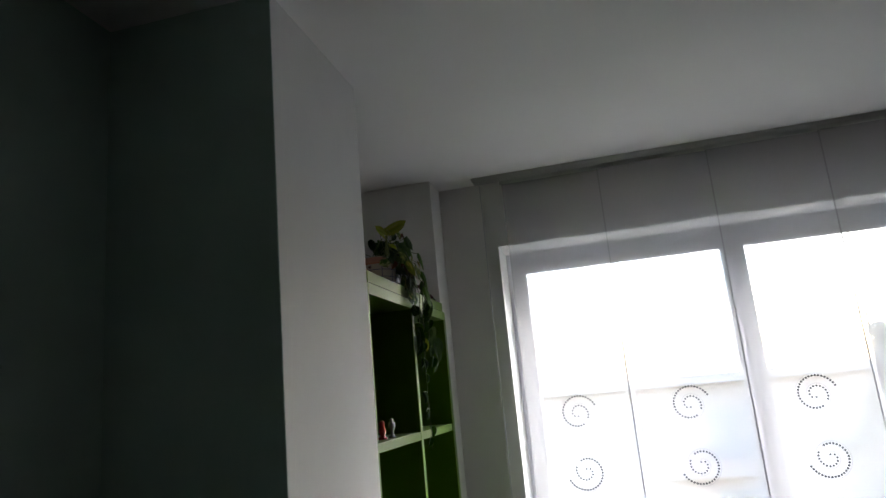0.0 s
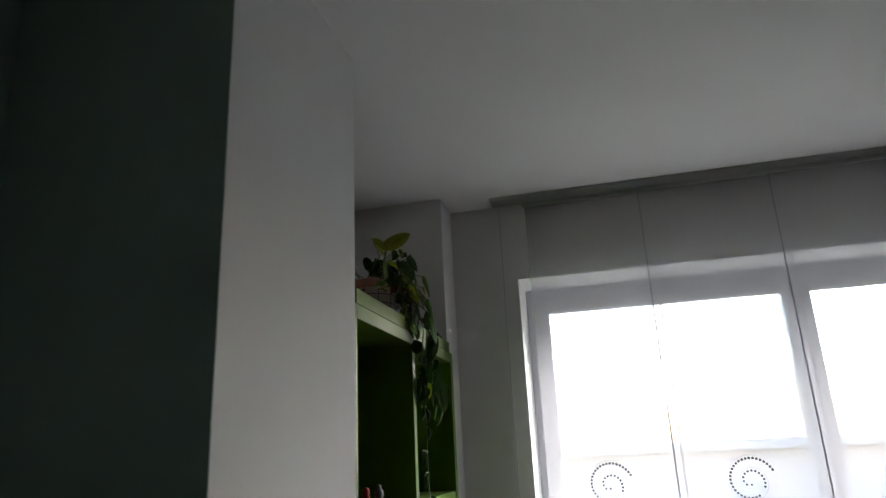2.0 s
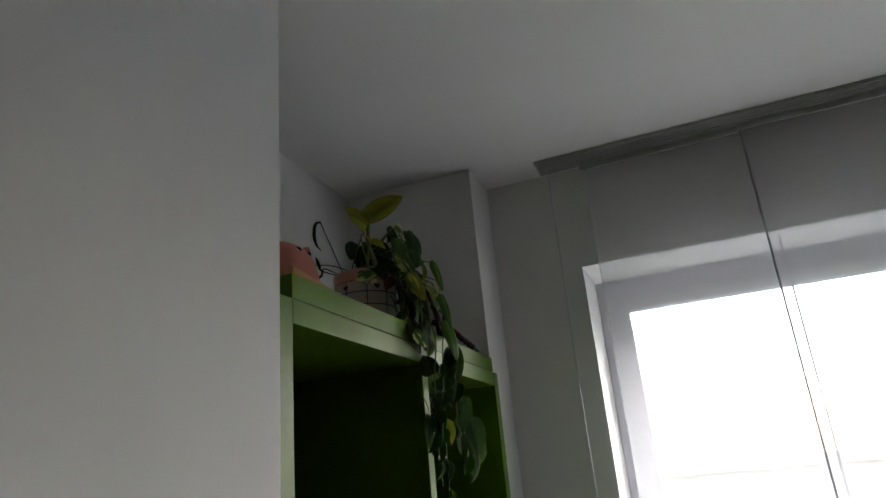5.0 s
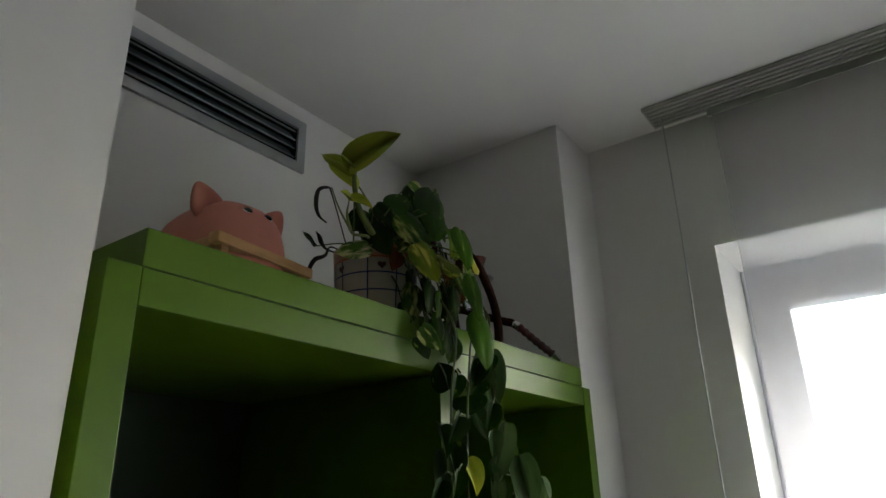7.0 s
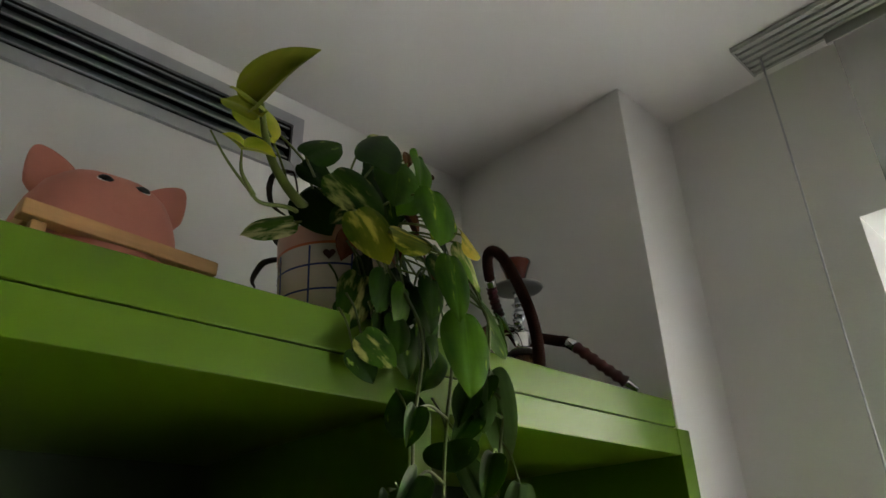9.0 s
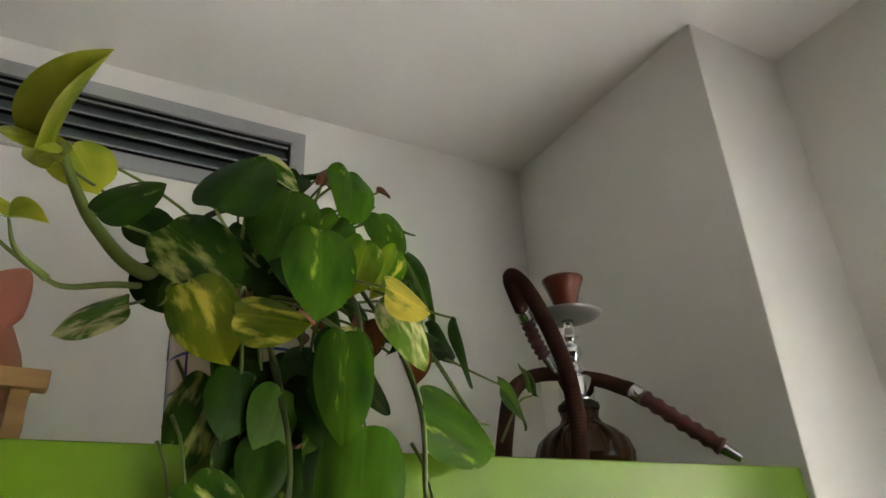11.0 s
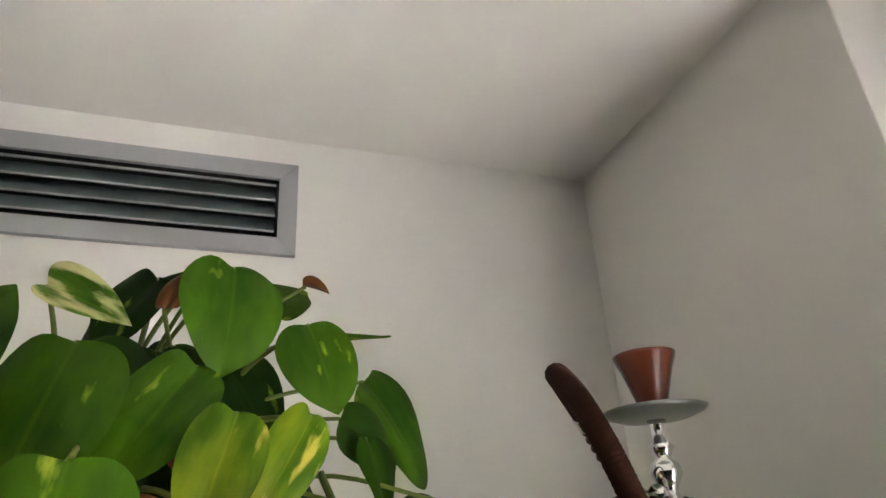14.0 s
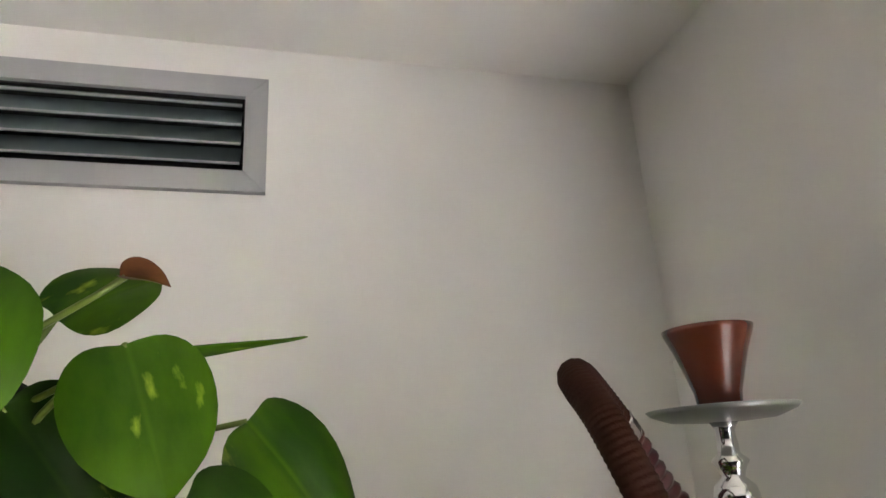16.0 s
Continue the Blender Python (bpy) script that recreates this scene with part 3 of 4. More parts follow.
    l.new(hs.outputs[0], b.inputs["Base Color"])
    b.inputs["Roughness"].default_value = 0.42
    b.inputs["Specular IOR Level"].default_value = 0.14
    wv, bump = n.new("ShaderNodeTexWave"), n.new("ShaderNodeBump")
    wv.inputs["Scale"].default_value, wv.inputs["Distortion"].default_value = 2.2, 1.5
    l.new(co.outputs["Object"], wv.inputs["Vector"])
    bump.inputs["Strength"].default_value, bump.inputs["Distance"].default_value = 0.012, 0.01
    l.new(wv.outputs["Fac"], bump.inputs["Height"])
    l.new(bump.outputs[0], b.inputs["Normal"])
    tl, mx = n.new("ShaderNodeBsdfTranslucent"), n.new("ShaderNodeMixShader")
    mx.inputs[0].default_value = 0.20
    l.new(hs.outputs[0], tl.inputs[0])
    l.new(b.outputs[0], mx.inputs[1])
    l.new(tl.outputs[0], mx.inputs[2])
    l.new(mx.outputs[0], n["Material Output"].inputs[0])
    return m


CREAM = (0.38, 0.39, 0.12)
LEAF = {
    "g": leaf_material("leaf_green", (0.015, 0.057, 0.002), (0.046, 0.116, 0.004), (0.26, 0.34, 0.03), 0.08),
    # deep green, lowered further for the shade between leaves
    "d": leaf_material("leaf_deep_shaded_green", (0.006, 0.025, 0.001), (0.014, 0.045, 0.001), (0.20, 0.30, 0.04), 0.07),
    "h": leaf_material("leaf_yellow_green", (0.050, 0.120, 0.004), (0.170, 0.235, 0.010), (0.42, 0.38, 0.06), 0.10),
    "w": leaf_material("leaf_cream_marbled", (0.030, 0.090, 0.006), (0.090, 0.180, 0.020), (0.52, 0.50, 0.24), 0.27),
    "l": leaf_material("leaf_lime", (0.21, 0.27, 0.018), (0.35, 0.38, 0.035), (0.34, 0.34, 0.06), 0.14),
    "v": leaf_material("leaf_variegated", (0.011, 0.046, 0.003), (0.034, 0.088, 0.004), CREAM, 0.20),
    "o": leaf_material("leaf_olive", (0.045, 0.085, 0.003), (0.130, 0.155, 0.007), (0.40, 0.36, 0.05), 0.20),
    "y": leaf_material("leaf_yellow", (0.40, 0.34, 0.03), (0.56, 0.46, 0.07), (0.20, 0.24, 0.02), 0.16),
    # pale underside green with the window's sheen put into it
    "p": leaf_material("leaf_pale_sheen", (0.036, 0.075, 0.020), (0.085, 0.140, 0.050), (0.20, 0.26, 0.10), 0.05),
    "b": leaf_material("leaf_withered", (0.09, 0.030, 0.011), (0.17, 0.06, 0.018), (0.06, 0.02, 0.01), 0.10),
}
STEM = surface("green_stem", (0.11, 0.15, 0.022), 0.45, vary=0.2, scale=30, grain=0.1)
VINE = surface("olive_vine", (0.055, 0.085, 0.012), 0.5, vary=0.25, scale=30, grain=0.1)
DRY = surface("dry_dark_leaf", (0.022, 0.016, 0.009), 0.8, vary=0.3, scale=40, grain=0.3)
SOIL = surface("dark_soil", (0.035, 0.022, 0.014), 0.95, vary=0.4, scale=60, grain=0.9, grain_scale=300)


def leaf_shape(fold, curl, wave):
    """A heart-shaped blade of length 1, its stalk at the origin, tip along +x, face up."""
    bm = bmesh.new()
    edge = [(q.x, q.y) for q in curve_points([(0, 0, 0), (-0.012, 0.095, 0), (-0.014, 0.205, 0), (0.050, 0.305, 0), (0.20, 0.375, 0), (0.41, 0.385, 0), (0.62, 0.338, 0), (0.80, 0.232, 0), (0.925, 0.095, 0), (1.0, 0.0, 0)], 2)]
    n, nv = len(edge) - 1, 5
    rows = {}
    for side in (1, -1):
        for i in range(n + 1):
            ex, ey = edge[i]
            mx = max(0.0, (i / n - 0.08) / 0.92) ** 1.15
            for j in range(nv + 1):
                v = j / nv
                x, y = mx + (ex - mx) * v, ey * v
                z = fold * y * 0.8 - curl * (max(0, x) ** 2) * 0.5 + wave * 0.030 * math.sin(i * 0.75 + side) * v * v - 0.9 * y * y
                key = (i, j if j else 0, side if j else 0)
                if key not in rows:
                    rows[key] = bm.verts.new((x, side * y, z))
    for side in (1, -1):
        for i in range(n):
            for j in range(nv):
                q = [rows[i, j, side if j else 0], rows[i + 1, j, side if j else 0], rows[i + 1, j + 1, side], rows[i, j + 1, side]]
                bm.faces.new(q if side > 0 else q[::-1])
    bmesh.ops.remove_doubles(bm, verts=bm.verts, dist=1e-4)
    for f in bm.faces:
        f.smooth = True
    me = bpy.data.meshes.new("leaf")
    bm.to_mesh(me)
    bm.free()
    return me


SHAPES = {}
for kind in LEAF:
    for s, (fold, curl, wave) in enumerate(((0.25, 0.25, 0.5), (0.45, 0.5, 1.0), (0.12, 0.12, 0.7), (1.3, 0.35, 0.6))):
        me = leaf_shape(fold, curl, wave)
        me.materials.append(LEAF[kind])
        SHAPES[kind, s] = me

PX, PY = -0.678, 2.903
plant = thing("potted_plant", "golden pothos trailing from a painted ceramic pot on the bookcase", "potted plant", (PX, PY, SZ))
PH = 0.152
CERAMIC = surface("cream_ceramic", (0.66, 0.58, 0.47), 0.14, vary=0.05, scale=12, grain=0.02, coat=0.6)
ROSE = surface("salmon_glaze", (0.56, 0.28, 0.19), 0.35, vary=0.08, scale=20, grain=0.04)
BLUE = surface("blue_line_glaze", (0.012, 0.03, 0.16), 0.35)
BROWN = surface("brown_motif_glaze", (0.10, 0.03, 0.02), 0.35)
ORANGE = surface("orange_line_glaze", (0.55, 0.12, 0.03), 0.35)


def pot_radius(z):
    return 0.071 + 0.009 * z / PH


pot = part("pot", lathe([(0, 0), (0.066, 0), (pot_radius(0), 0.004), (pot_radius(0.06), 0.06), (pot_radius(0.12), 0.12), (pot_radius(PH), PH - 0.002), (pot_radius(PH) - 0.003, PH), (pot_radius(PH) - 0.006, PH - 0.002), (pot_radius(PH) - 0.008, PH - 0.02), (0, PH - 0.02)], 56), CERAMIC, plant, "cream glazed pot with a blue grid", True)
part("soil", lathe([(0, PH - 0.0195), (0.070, PH - 0.0195), (0.069, PH - 0.014), (0.04, PH - 0.010), (0, PH - 0.008)], 30), SOIL, plant, "dark potting soil", True)


def band(z0, z1, lift):
    bm = bmesh.new()
    n = 56
    lo = [bm.verts.new(((pot_radius(z0) + lift) * math.cos(2 * math.pi * k / n), (pot_radius(z0) + lift) * math.sin(2 * math.pi * k / n), z0)) for k in range(n)]
    hi = [bm.verts.new(((pot_radius(z1) + lift) * math.cos(2 * math.pi * k / n), (pot_radius(z1) + lift) * math.sin(2 * math.pi * k / n), z1)) for k in range(n)]
    for k in range(n):
        bm.faces.new((lo[k], lo[(k + 1) % n], hi[(k + 1) % n], hi[k]))
    return bm


part("rim_band", band(0.123, PH - 0.003, 0.0006), ROSE, pot, "salmon pink rim band", True)
part("orange_line", band(0.120, 0.1235, 0.0009), ORANGE, pot, "thin orange line", True)
for z in (0.028, 0.060, 0.092):
    part("grid_line", band(z, z + 0.0026, 0.0007), BLUE, pot, smooth=True)
for k in range(9):
    a = 2 * math.pi * k / 9 + 0.35
    part("grid_line", tube([Vector((math.cos(a) * (pot_radius(z) - 0.0004), math.sin(a) * (pot_radius(z) - 0.0004), z)) for z in (0.006, 0.06, 0.119)], 0.0014, 6), BLUE, pot)
part("base_band", band(0.001, 0.016, 0.0006), ROSE, pot, "salmon pink base band", True)
for k in range(3):
    a = radians(-101 + 60 * k)
    heart = bmesh.new()
    cz, pts = 0.106, []
    for q in range(16):
        t = 2 * math.pi * q / 16
        hx, hz = 0.0005 * 16 * math.sin(t) ** 3, 0.0005 * (13 * math.cos(t) - 5 * math.cos(2 * t) - 2 * math.cos(3 * t) - math.cos(4 * t))
        r = pot_radius(cz) + 0.0011
        pts.append(heart.verts.new((r * math.cos(a + hx / r), r * math.sin(a + hx / r), cz + hz)))
    heart.faces.new(pts)
    part("heart_motif", heart, BROWN, pot)

REF = plant.location - Vector((-0.004, 0.003, 0.010))
rng = random.Random(7)


def add_leaf(base, tip_dir, normal, length, kind, shape, width=1.0):
    x = Vector(tip_dir).normalized()
    z = Vector(normal)
    z = (z - x * z.dot(x)).normalized()
    y = z.cross(x)
    ob = new("leaf", SHAPES[kind, shape])
    ob.parent = plant
    m = Matrix((x, y, z)).transposed().to_4x4()
    ob.matrix_basis = Matrix.Translation(Vector(base) - REF) @ m @ Matrix.Diagonal((length, length * width * rng.uniform(0.95, 1.10), length, 1))
    return ob


def stalk(a, b, lift, r=0.0015, skin=STEM):
    """A leaf stalk from a to b, bowed upwards."""
    a, b = Vector(a), Vector(b)
    mid = a.lerp(b, 0.55) + Vector((0, 0, lift))
    part("stem", tube([p - REF for p in curve_points([a, mid, b], 6)], lambda s: r * (1.25 - 0.4 * s), 6), skin, plant, smooth=True)


MOUTH = Vector((PX, PY, SZ + PH - 0.018))


def hung_leaf(x, y, z, length, angle, ny, nz, kind, shape=0, root=None, lift=0.02, width=1.0):
    """A leaf by its middle: angle 0 points the tip down, 90 along +y; ny, nz lean its face."""
    a = radians(angle)
    n = Vector((1.0, ny, nz))
    tip = Vector((0.12, math.sin(a), -math.cos(a)))
    tip = (tip - n * tip.dot(n) / n.length_squared).normalized()
    base = Vector((x, y, z)) - tip * length * 0.42
    add_leaf(base, tip, n, length, kind, shape, width)
    if root is None:
        root = MOUTH + Vector((rng.uniform(-0.02, 0.045), rng.uniform(-0.045, 0.045), 0))
    stalk(root, base + tip * 0.002, lift, skin=STEM if z > SZ + 0.06 else VINE)


def spanned_leaf(bx, by, bz, tx, ty, tz, width, kind, shape, face=None):
    """A leaf from its stalk end to its tip, facing the given way or outwards from the pot."""
    base, tip = Vector((bx, by, bz)), Vector((tx, ty, tz))
    n = Vector(face or (0.85, min(0.45, max(-0.45, ((by + ty) / 2 - 2.92) * 3.5)), 0.28))
    n += Vector((0, rng.uniform(-0.2, 0.2), rng.uniform(-0.15, 0.25)))
    add_leaf(base + PLANT_SHIFT, tip - base, n, (tip - base).length, kind, shape, width)
    if by > 3.15:
        stalk((-0.600, 3.130, 1.835), base + PLANT_SHIFT, 0.012, 0.0012)
    elif bz > SZ + 0.05:
        stalk(MOUTH + Vector((rng.uniform(-0.02, 0.045), rng.uniform(-0.045, 0.045), 0)), base + PLANT_SHIFT, 0.02)
    else:
        stalk(base + PLANT_SHIFT + Vector((-0.012, -0.012, 0.045)), base + PLANT_SHIFT, 0.008, 0.0012, VINE)


PLANT_SHIFT = Vector((-0.004, 0.003, 0.010)) * -1
# leaves of the crown: stalk end, tip, breadth, kind, shape
for row in (
    (-0.516, 2.750, 1.971, -0.507, 2.789, 2.006, 0.99, "d", 0), (-0.500, 2.827, 1.984, -0.513, 2.863, 2.057, 0.86, "d", 0),
    (-0.573, 2.866, 2.075, -0.563, 2.907, 2.055, 0.66, "w", 3), (-0.597, 2.916, 2.092, -0.588, 2.884, 2.051, 0.81, "d", 1),
    (-0.571, 2.957, 2.091, -0.551, 2.959, 2.030, 1.09, "g", 1), (-0.604, 3.004, 2.071, -0.594, 3.024, 2.017, 1.08, "g", 0),
    (-0.616, 3.005, 2.070, -0.654, 3.073, 2.085, 0.06, "g", 2), (-0.614, 2.977, 2.083, -0.633, 3.010, 2.112, 0.86, "g", 1),
    (-0.638, 3.046, 2.045, -0.648, 3.103, 1.984, 0.74, "g", 1), (-0.484, 2.904, 1.974, -0.459, 2.898, 1.897, 0.84, "g", 0),
    (-0.502, 2.965, 1.944, -0.513, 3.013, 1.932, 1.03, "y", 2)):
    spanned_leaf(*row)
for row in (
    (-0.522, 2.983, 1.945, -0.508, 3.004, 1.881, 0.93, "w", 2), (-0.624, 3.065, 1.952, -0.659, 3.132, 1.951, 0.74, "d", 1),
    (-0.600, 3.085, 1.965, -0.580, 3.092, 1.890, 0.24, "d", 2), (-0.539, 2.799, 1.983, -0.504, 2.850, 1.932, 0.95, "v", 0),
    (-0.569, 2.775, 2.000, -0.546, 2.807, 1.974, 0.95, "d", 1), (-0.515, 2.817, 1.930, -0.485, 2.843, 1.867, 0.93, "o", 0),
    (-0.529, 2.824, 1.942, -0.533, 2.796, 1.920, 0.97, "v", 1), (-0.489, 2.846, 1.901, -0.480, 2.898, 1.899, 1.19, "o", 2),
    (-0.534, 2.891, 2.033, -0.512, 2.872, 1.961, 0.93, "g", 0), (-0.555, 2.943, 2.029, -0.536, 2.904, 1.975, 0.89, "g", 1),
    (-0.541, 2.963, 2.003, -0.521, 2.948, 1.948, 0.82, "h", 1)):
    spanned_leaf(*row)
for row in (
    (-0.554, 3.000, 2.005, -0.529, 2.974, 1.952, 0.61, "h", 1), (-0.588, 2.783, 1.934, -0.610, 2.729, 1.914, 0.84, "w", 0),
    (-0.506, 2.928, 1.906, -0.492, 2.940, 1.859, 1.28, "v", 0), (-0.479, 2.923, 1.893, -0.452, 2.915, 1.811, 0.65, "g", 0),
    (-0.476, 2.938, 1.826, -0.444, 2.920, 1.731, 0.79, "g", 0), (-0.496, 2.992, 1.845, -0.533, 3.090, 1.826, 0.69, "g", 0),
    (-0.543, 2.845, 1.869, -0.529, 2.824, 1.804, 0.85, "v", 1), (-0.519, 2.831, 1.793, -0.499, 2.864, 1.761, 1.14, "v", 0),
    (-0.553, 2.861, 1.869, -0.532, 2.906, 1.823, 1.02, "d", 0), (-0.530, 2.883, 1.818, -0.511, 2.897, 1.761, 0.91, "d", 1),
    (-0.522, 2.824, 1.776, -0.506, 2.841, 1.744, 1.03, "d", 1)):
    spanned_leaf(*row)
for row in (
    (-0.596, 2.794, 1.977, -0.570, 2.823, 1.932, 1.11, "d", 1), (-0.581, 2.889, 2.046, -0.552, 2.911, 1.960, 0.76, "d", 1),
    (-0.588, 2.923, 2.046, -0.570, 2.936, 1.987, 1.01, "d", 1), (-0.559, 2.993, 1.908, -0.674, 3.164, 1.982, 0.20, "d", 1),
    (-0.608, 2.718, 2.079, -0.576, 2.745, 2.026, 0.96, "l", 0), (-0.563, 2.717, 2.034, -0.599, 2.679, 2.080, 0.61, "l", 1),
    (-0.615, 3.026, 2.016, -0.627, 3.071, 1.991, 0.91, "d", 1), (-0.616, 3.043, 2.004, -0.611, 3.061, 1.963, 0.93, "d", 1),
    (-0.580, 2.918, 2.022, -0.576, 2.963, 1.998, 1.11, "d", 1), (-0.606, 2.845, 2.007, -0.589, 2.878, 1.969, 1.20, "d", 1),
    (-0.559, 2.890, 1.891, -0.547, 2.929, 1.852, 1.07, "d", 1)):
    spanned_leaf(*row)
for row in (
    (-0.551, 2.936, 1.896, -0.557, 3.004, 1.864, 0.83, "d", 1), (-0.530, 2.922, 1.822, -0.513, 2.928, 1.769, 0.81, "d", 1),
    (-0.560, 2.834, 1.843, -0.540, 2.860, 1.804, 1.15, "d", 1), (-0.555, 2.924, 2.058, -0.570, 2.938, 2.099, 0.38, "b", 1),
    (-0.605, 2.940, 2.105, -0.599, 2.910, 2.089, 0.32, "d", 2), (-0.891, 2.945, 2.057, -0.893, 2.917, 2.088, 0.59, "d", 1),
    (-0.638, 3.200, 1.903, -0.665, 3.219, 1.956, 0.47, "g", 1), (-0.601, 3.130, 1.902, -0.626, 3.199, 1.869, 0.48, "g", 1)):
    spanned_leaf(*row)
for row in (
    (-0.489, 2.970, 1.769, -0.512, 2.971, 1.680, 0.52, "p", 3),
    (-0.500, 3.002, 1.778, -0.501, 3.021, 1.672, 0.48, "p", 3),
    (-0.514, 2.966, 1.678, -0.495, 2.986, 1.624, 0.60, "p", 3),
    (-0.489, 3.027, 1.655, -0.513, 3.019, 1.544, 0.40, "p", 3),
    (-0.492, 3.075, 1.603, -0.477, 3.088, 1.511, 0.68, "p", 3),
    (-0.527, 2.905, 1.609, -0.527, 2.907, 1.517, 0.54, "p", 3),
    (-0.508, 2.890, 1.698, -0.519, 2.875, 1.743, 1.17, "d", 1),
    (-0.497, 2.930, 1.692, -0.496, 2.935, 1.661, 2.38, "d", 1)):
    spanned_leaf(*row, face=(0.6, -0.75, -0.1))
hung_leaf(-0.600, 3.004, 2.086, 0.018, 95, 0.1, 0.8, "b", 3)
hung_leaf(-0.568, 2.938, 2.070, 0.022, -12, -1.0, 0.2, "b", 3)
for y, z in ((3.015, 1.895), (2.975, 1.915), (2.945, 1.975), (2.92, 1.940), (2.862, 1.925)):
    hung_leaf(-0.575 + rng.uniform(-0.02, 0.02), y, z, 0.042, rng.uniform(-60, 60), rng.uniform(-0.8, 0.8), 0.4, "b", 3)

# filling leaves behind the front ones, mostly in the shade-darkened green
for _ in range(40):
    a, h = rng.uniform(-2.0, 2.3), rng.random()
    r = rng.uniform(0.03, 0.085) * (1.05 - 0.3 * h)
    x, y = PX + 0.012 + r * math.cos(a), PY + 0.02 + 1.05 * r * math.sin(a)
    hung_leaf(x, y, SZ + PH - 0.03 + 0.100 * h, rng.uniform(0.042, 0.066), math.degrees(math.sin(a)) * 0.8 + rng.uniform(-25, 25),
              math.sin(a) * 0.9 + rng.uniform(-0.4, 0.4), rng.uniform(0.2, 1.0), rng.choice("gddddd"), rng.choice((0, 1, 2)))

# dark leaves low in front of the pot, shade put into their green
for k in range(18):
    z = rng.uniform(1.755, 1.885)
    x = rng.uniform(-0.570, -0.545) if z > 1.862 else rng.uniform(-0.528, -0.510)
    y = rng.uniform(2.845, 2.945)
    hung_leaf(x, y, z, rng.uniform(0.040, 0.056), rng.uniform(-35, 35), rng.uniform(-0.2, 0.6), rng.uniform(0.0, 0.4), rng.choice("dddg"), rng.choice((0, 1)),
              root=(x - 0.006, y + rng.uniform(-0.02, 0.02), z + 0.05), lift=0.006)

# the tall lime shoot and the thin shoots beside it
shoot = [Vector(p) for p in ((-0.625, 2.850, SZ + PH - 0.01), (-0.586, 2.784, 1.954), (-0.580, 2.747, 1.983), (-0.570, 2.726, 2.012), (-0.556, 2.711, 2.040))]
part("stem", tube([p - REF for p in curve_points(shoot, 8)], lambda s: 0.0072 - 0.0040 * s, 9), STEM, plant, smooth=True)
add_leaf((-0.562, 2.706, 2.035), (0.090, 0.017, 0.042), (0.45, -0.80, -0.25), 0.098, "l", 3, 0.62)
add_leaf((-0.557, 2.711, 2.038), (0.35, -0.9, -0.05), (0.8, 0.0, 0.6), 0.045, "l", 0)
for pts, tips in (
    ([(-0.640, 2.850, SZ + PH - 0.01), (-0.585, 2.775, 1.940), (-0.579, 2.736, 1.930), (-0.572, 2.718, 1.934), (-0.564, 2.685, 1.955), (-0.554, 2.658, 1.977)], ()),
    ([(-0.573, 2.722, 1.932), (-0.560, 2.700, 1.946), (-0.549, 2.692, 1.965)], (((0.3, -0.9, 0.3), 0.026), ((0.75, 0.62, -0.2), 0.038)))):
    line = curve_points(pts, 7)
    part("stem", tube([p - REF for p in line], lambda s: 0.0032 - 0.0022 * s, 7), STEM, plant, smooth=True)
    for d, size in tips:
        add_leaf(line[-1], d, (0.7, -0.5, 0.4), size, "l", 3, 0.7)

# dry, curled leaves behind the pot
for arc in (
    [(-0.790, 2.895, 2.007), (-0.790, 2.879, 1.984), (-0.790, 2.851, 1.967), (-0.790, 2.837, 1.938), (-0.790, 2.842, 1.926)],
    [(-0.790, 2.892, 2.123), (-0.790, 2.878, 2.134), (-0.790, 2.854, 2.119), (-0.790, 2.848, 2.088), (-0.790, 2.857, 2.064), (-0.790, 2.879, 2.055)],
    [(-0.790, 2.886, 1.998), (-0.790, 2.869, 2.007), (-0.790, 2.861, 2.019), (-0.790, 2.852, 2.027)]):
    line = curve_points([(PX - 0.04, PY - 0.03, SZ + PH - 0.01)] + arc, 6)
    part("dry_leaf", tube([p - REF for p in line], lambda s: 0.0013 + 0.0060 * math.sin(3.0 * s) ** 2 * s, 7), DRY, plant, "dark curled dry leaf", True)

# vines that hang over the front of the bookcase
VINES = (
    [(-0.600, 2.950, SZ + PH), (-0.550, 2.955, 1.940), (-0.478, 2.935, 1.850), (-0.488, 2.930, 1.760), (-0.490, 2.915, 1.640), (-0.500, 2.925, 1.500), (-0.505, 2.945, 1.350), (-0.505, 2.950, 1.220), (-0.505, 2.955, 1.110)],
    [(-0.600, 2.980, SZ + PH), (-0.550, 2.995, 1.905), (-0.485, 2.985, 1.830), (-0.490, 2.990, 1.770), (-0.488, 3.006, 1.745), (-0.490, 3.008, 1.715), (-0.495, 3.000, 1.620), (-0.500, 3.060, 1.560), (-0.500, 3.090, 1.450)],
    [(-0.610, 2.900, SZ + PH), (-0.550, 2.885, 1.890), (-0.492, 2.890, 1.790), (-0.495, 2.880, 1.680), (-0.505, 2.890, 1.560), (-0.505, 2.900, 1.440)],
    [(-0.600, 3.010, SZ + PH), (-0.555, 3.040, 1.890), (-0.545, 3.065, 1.845), (-0.550, 3.085, 1.838)])
for pts in VINES:
    part("vine", tube([p - REF for p in curve_points(pts, 8)], lambda s: 0.0023 - 0.0009 * s, 7), VINE, plant, "trailing green vine", True)
# hanging leaves: middle, length, angle, lean, kind
for row in (
    (-0.500, 2.884, 1.582, 0.066, 8, -0.2, 0.3, "d"),
    (-0.495, 2.928, 1.560, 0.056, 12, -0.3, 0.4, "l"), (-0.500, 3.165, 1.525, 0.074, 15, 0.3, 0.2, "p"),
    (-0.505, 3.100, 1.480, 0.070, -8, 0.1, 0.2, "p")):
    hung_leaf(*row, shape=3, width=0.8, root=(row[0], row[1] - 0.03, row[2] + 0.05), lift=0.012)
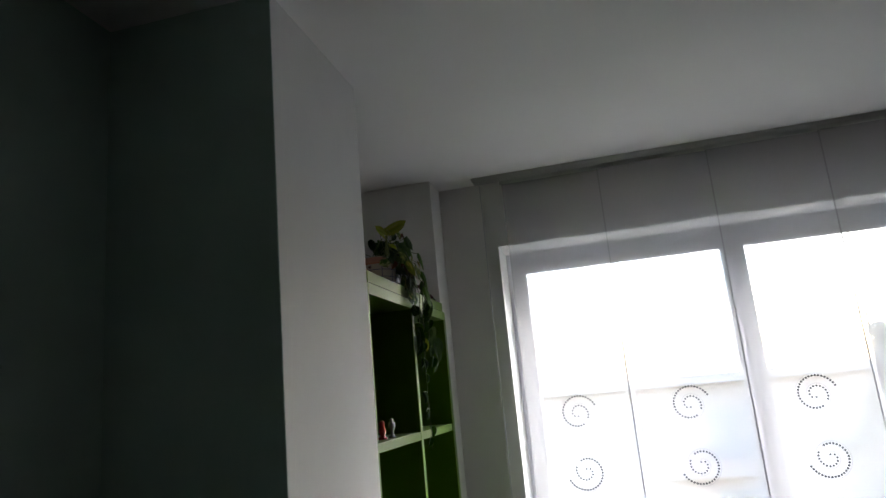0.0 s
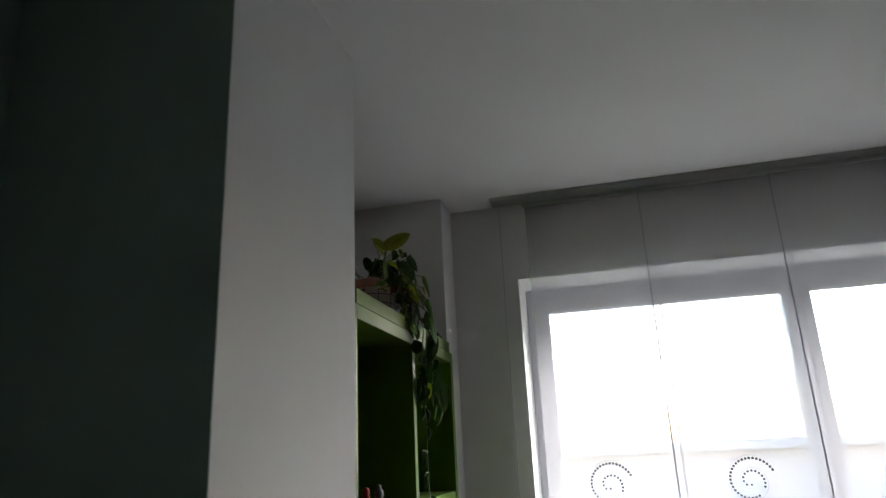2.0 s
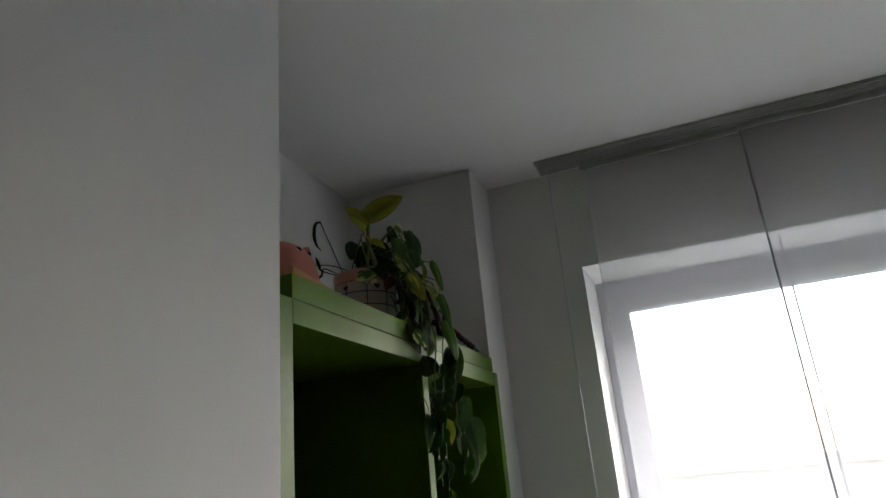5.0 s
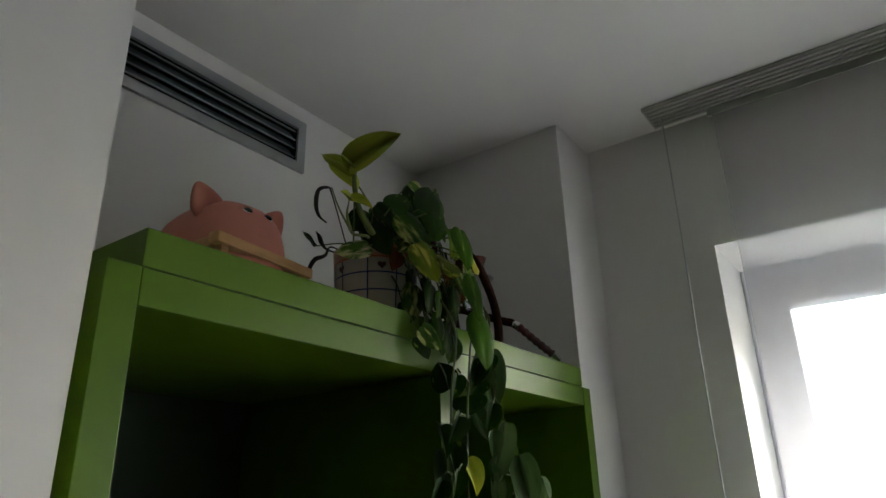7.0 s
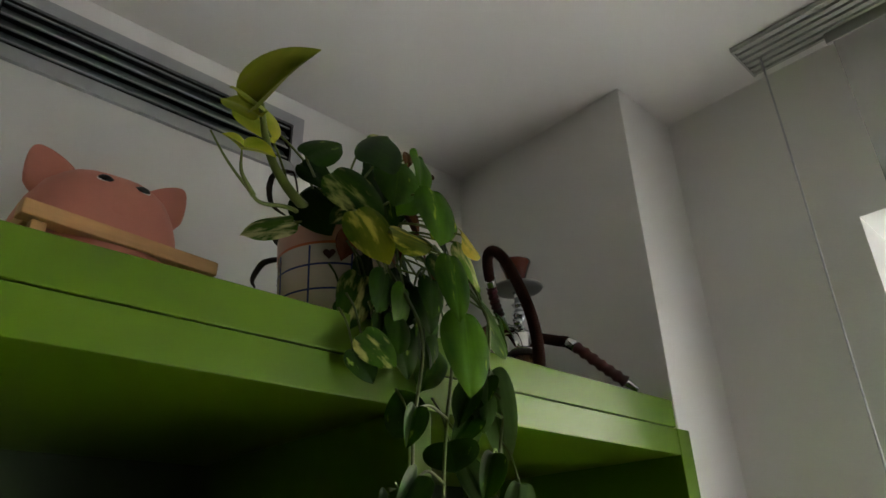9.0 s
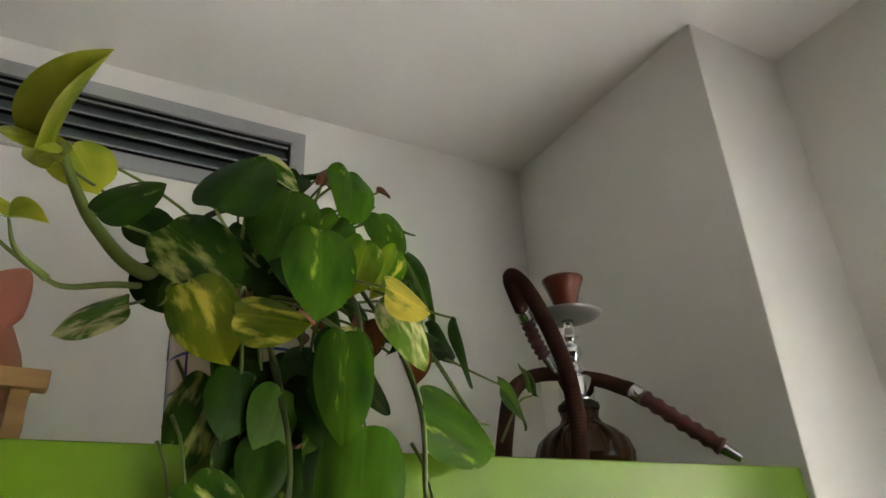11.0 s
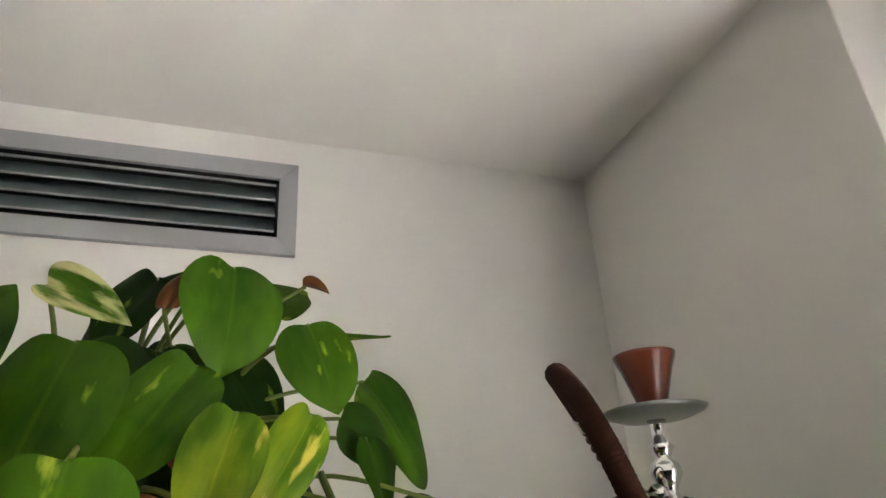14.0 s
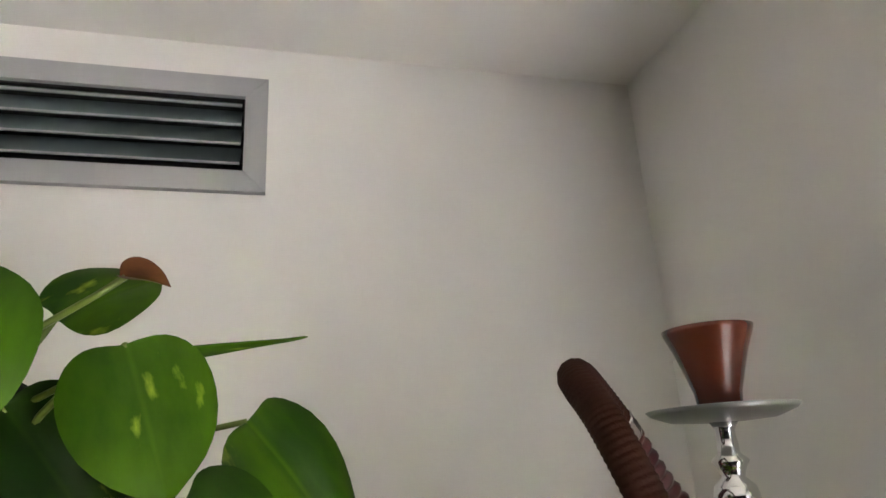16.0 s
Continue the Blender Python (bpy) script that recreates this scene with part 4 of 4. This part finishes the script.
for pts in VINES[:3]:
    line = curve_points(pts, 8)
    for i in range(28, len(line) - 1, 4):
        p = line[i]
        side = 1 if i % 2 else -1
        hung_leaf(p.x + rng.uniform(0.0, 0.02), p.y + side * rng.uniform(0.020, 0.070), p.z - rng.uniform(0.01, 0.035), rng.uniform(0.036, 0.054), side * rng.uniform(0, 45),
                  rng.uniform(-1.2, 0.4), rng.uniform(0.0, 0.5), rng.choice("ddddp"), 3, root=p, lift=0.008, width=0.8)

# ---- outside the window ----
GRASS = surface("lawn", (0.06, 0.10, 0.03), 0.9, vary=0.3, scale=0.4, grain_scale=20)
# render, roof and panes are raised and warmed to carry the outdoor glare
RENDERED = surface("glare_pale_render", (0.98, 0.68, 0.55), 0.85, vary=0.06, scale=0.6, grain_scale=30)
ROOFING = surface("glare_pale_roof", (0.80, 0.60, 0.50), 0.8, vary=0.15, scale=1.0, grain_scale=20)
GLAREPANE = surface("glare_pale_pane", (0.78, 0.60, 0.50), 0.3)
structure("ground", boxes((-300, 300, YW + 1.5, 600, -9.2, -9.0)), GRASS, "grassy ground below the window", "ground")
house = thing("apartment_building", "pale rendered apartment building with white balcony rails", "building", (4, 30, -9))
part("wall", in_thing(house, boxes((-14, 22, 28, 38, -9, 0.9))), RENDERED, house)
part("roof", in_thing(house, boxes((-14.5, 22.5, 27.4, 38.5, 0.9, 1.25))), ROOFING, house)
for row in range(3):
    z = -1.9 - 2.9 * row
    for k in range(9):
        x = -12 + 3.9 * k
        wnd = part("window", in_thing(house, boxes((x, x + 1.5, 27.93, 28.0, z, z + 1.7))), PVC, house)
        part("pane", in_thing(house, boxes((x + 0.1, x + 0.7, 27.9, 27.929, z + 0.1, z + 1.6), (x + 0.8, x + 1.4, 27.9, 27.929, z + 0.1, z + 1.6))), GLAREPANE, wnd)
    for k in range(3):
        x = -10.2 + 11.7 * k
        bal = part("balcony", in_thing(house, boxes((x, x + 3.2, 26.6, 28, z - 0.5, z - 0.32))), RENDERED, house)
        part("railing", in_thing(house, boxes((x, x + 3.2, 26.6, 26.66, z + 0.55, z + 0.62), *[(x + 0.2 * i, x + 0.2 * i + 0.05, 26.6, 26.64, z - 0.32, z + 0.55) for i in range(16)])), PVC, bal)

# foliage lightened and greyed, glare put into its colour
FOLIAGE = surface("glare_pale_foliage", (0.20, 0.19, 0.15), 0.7, vary=0.4, scale=2)
BARK = surface("tree_bark", (0.12, 0.08, 0.05), 0.9, vary=0.3, scale=4)


def tree(x, y, top, spread, seed):
    t = thing("tree", "tall leafy tree standing before the building", "tree", (x, y, -9.0), "trees outside")
    r = random.Random(seed)
    part("trunk", tube([Vector((0.15 * math.sin(k), 0.1 * k % 0.2, (top + 9) * k / 8)) for k in range(9)], lambda s: 0.28 * (1 - 0.8 * s) + 0.02, 8), BARK, t)
    for k in range(9):
        a, z0 = k * 2.4, (top + 9) * (0.4 + 0.055 * k)
        part("limb", tube([Vector((0, 0, z0)), Vector((math.cos(a) * spread * 0.4, math.sin(a) * spread * 0.4, z0 + 0.6)), Vector((math.cos(a) * spread * 0.8, math.sin(a) * spread * 0.8, z0 + 1.3))], lambda s: 0.08 * (1 - 0.7 * s), 6), BARK, t)
    vs, fs = [], []
    for _ in range(1500):
        h = r.random()
        rad = spread * (1.05 - 0.85 * h) * math.sqrt(r.random()) * (0.75 + 0.25 * math.sin(9 * h + seed))
        a = r.uniform(0, 6.283)
        c = Vector((rad * math.cos(a), rad * math.sin(a), (top + 9) * (0.35 + 0.66 * h)))
        d, e = Vector((r.gauss(0, 1), r.gauss(0, 1), r.gauss(0, 1))).normalized() * 0.16, Vector((r.gauss(0, 1), r.gauss(0, 1), r.gauss(0, 1))).normalized() * 0.09
        i = len(vs)
        vs += [c - d, c + e, c + d, c - e]
        fs.append((i, i + 1, i + 2, i + 3))
    me = bpy.data.meshes.new("crown")
    me.from_pydata(vs, [], fs)
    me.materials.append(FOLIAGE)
    new("crown", me).parent = t


tree(8.6, 23.5, 2.2, 2.6, 3)
tree(13.5, 25.0, 3.0, 2.8, 5)
tree(11.0, 26.0, 1.6, 2.2, 8)
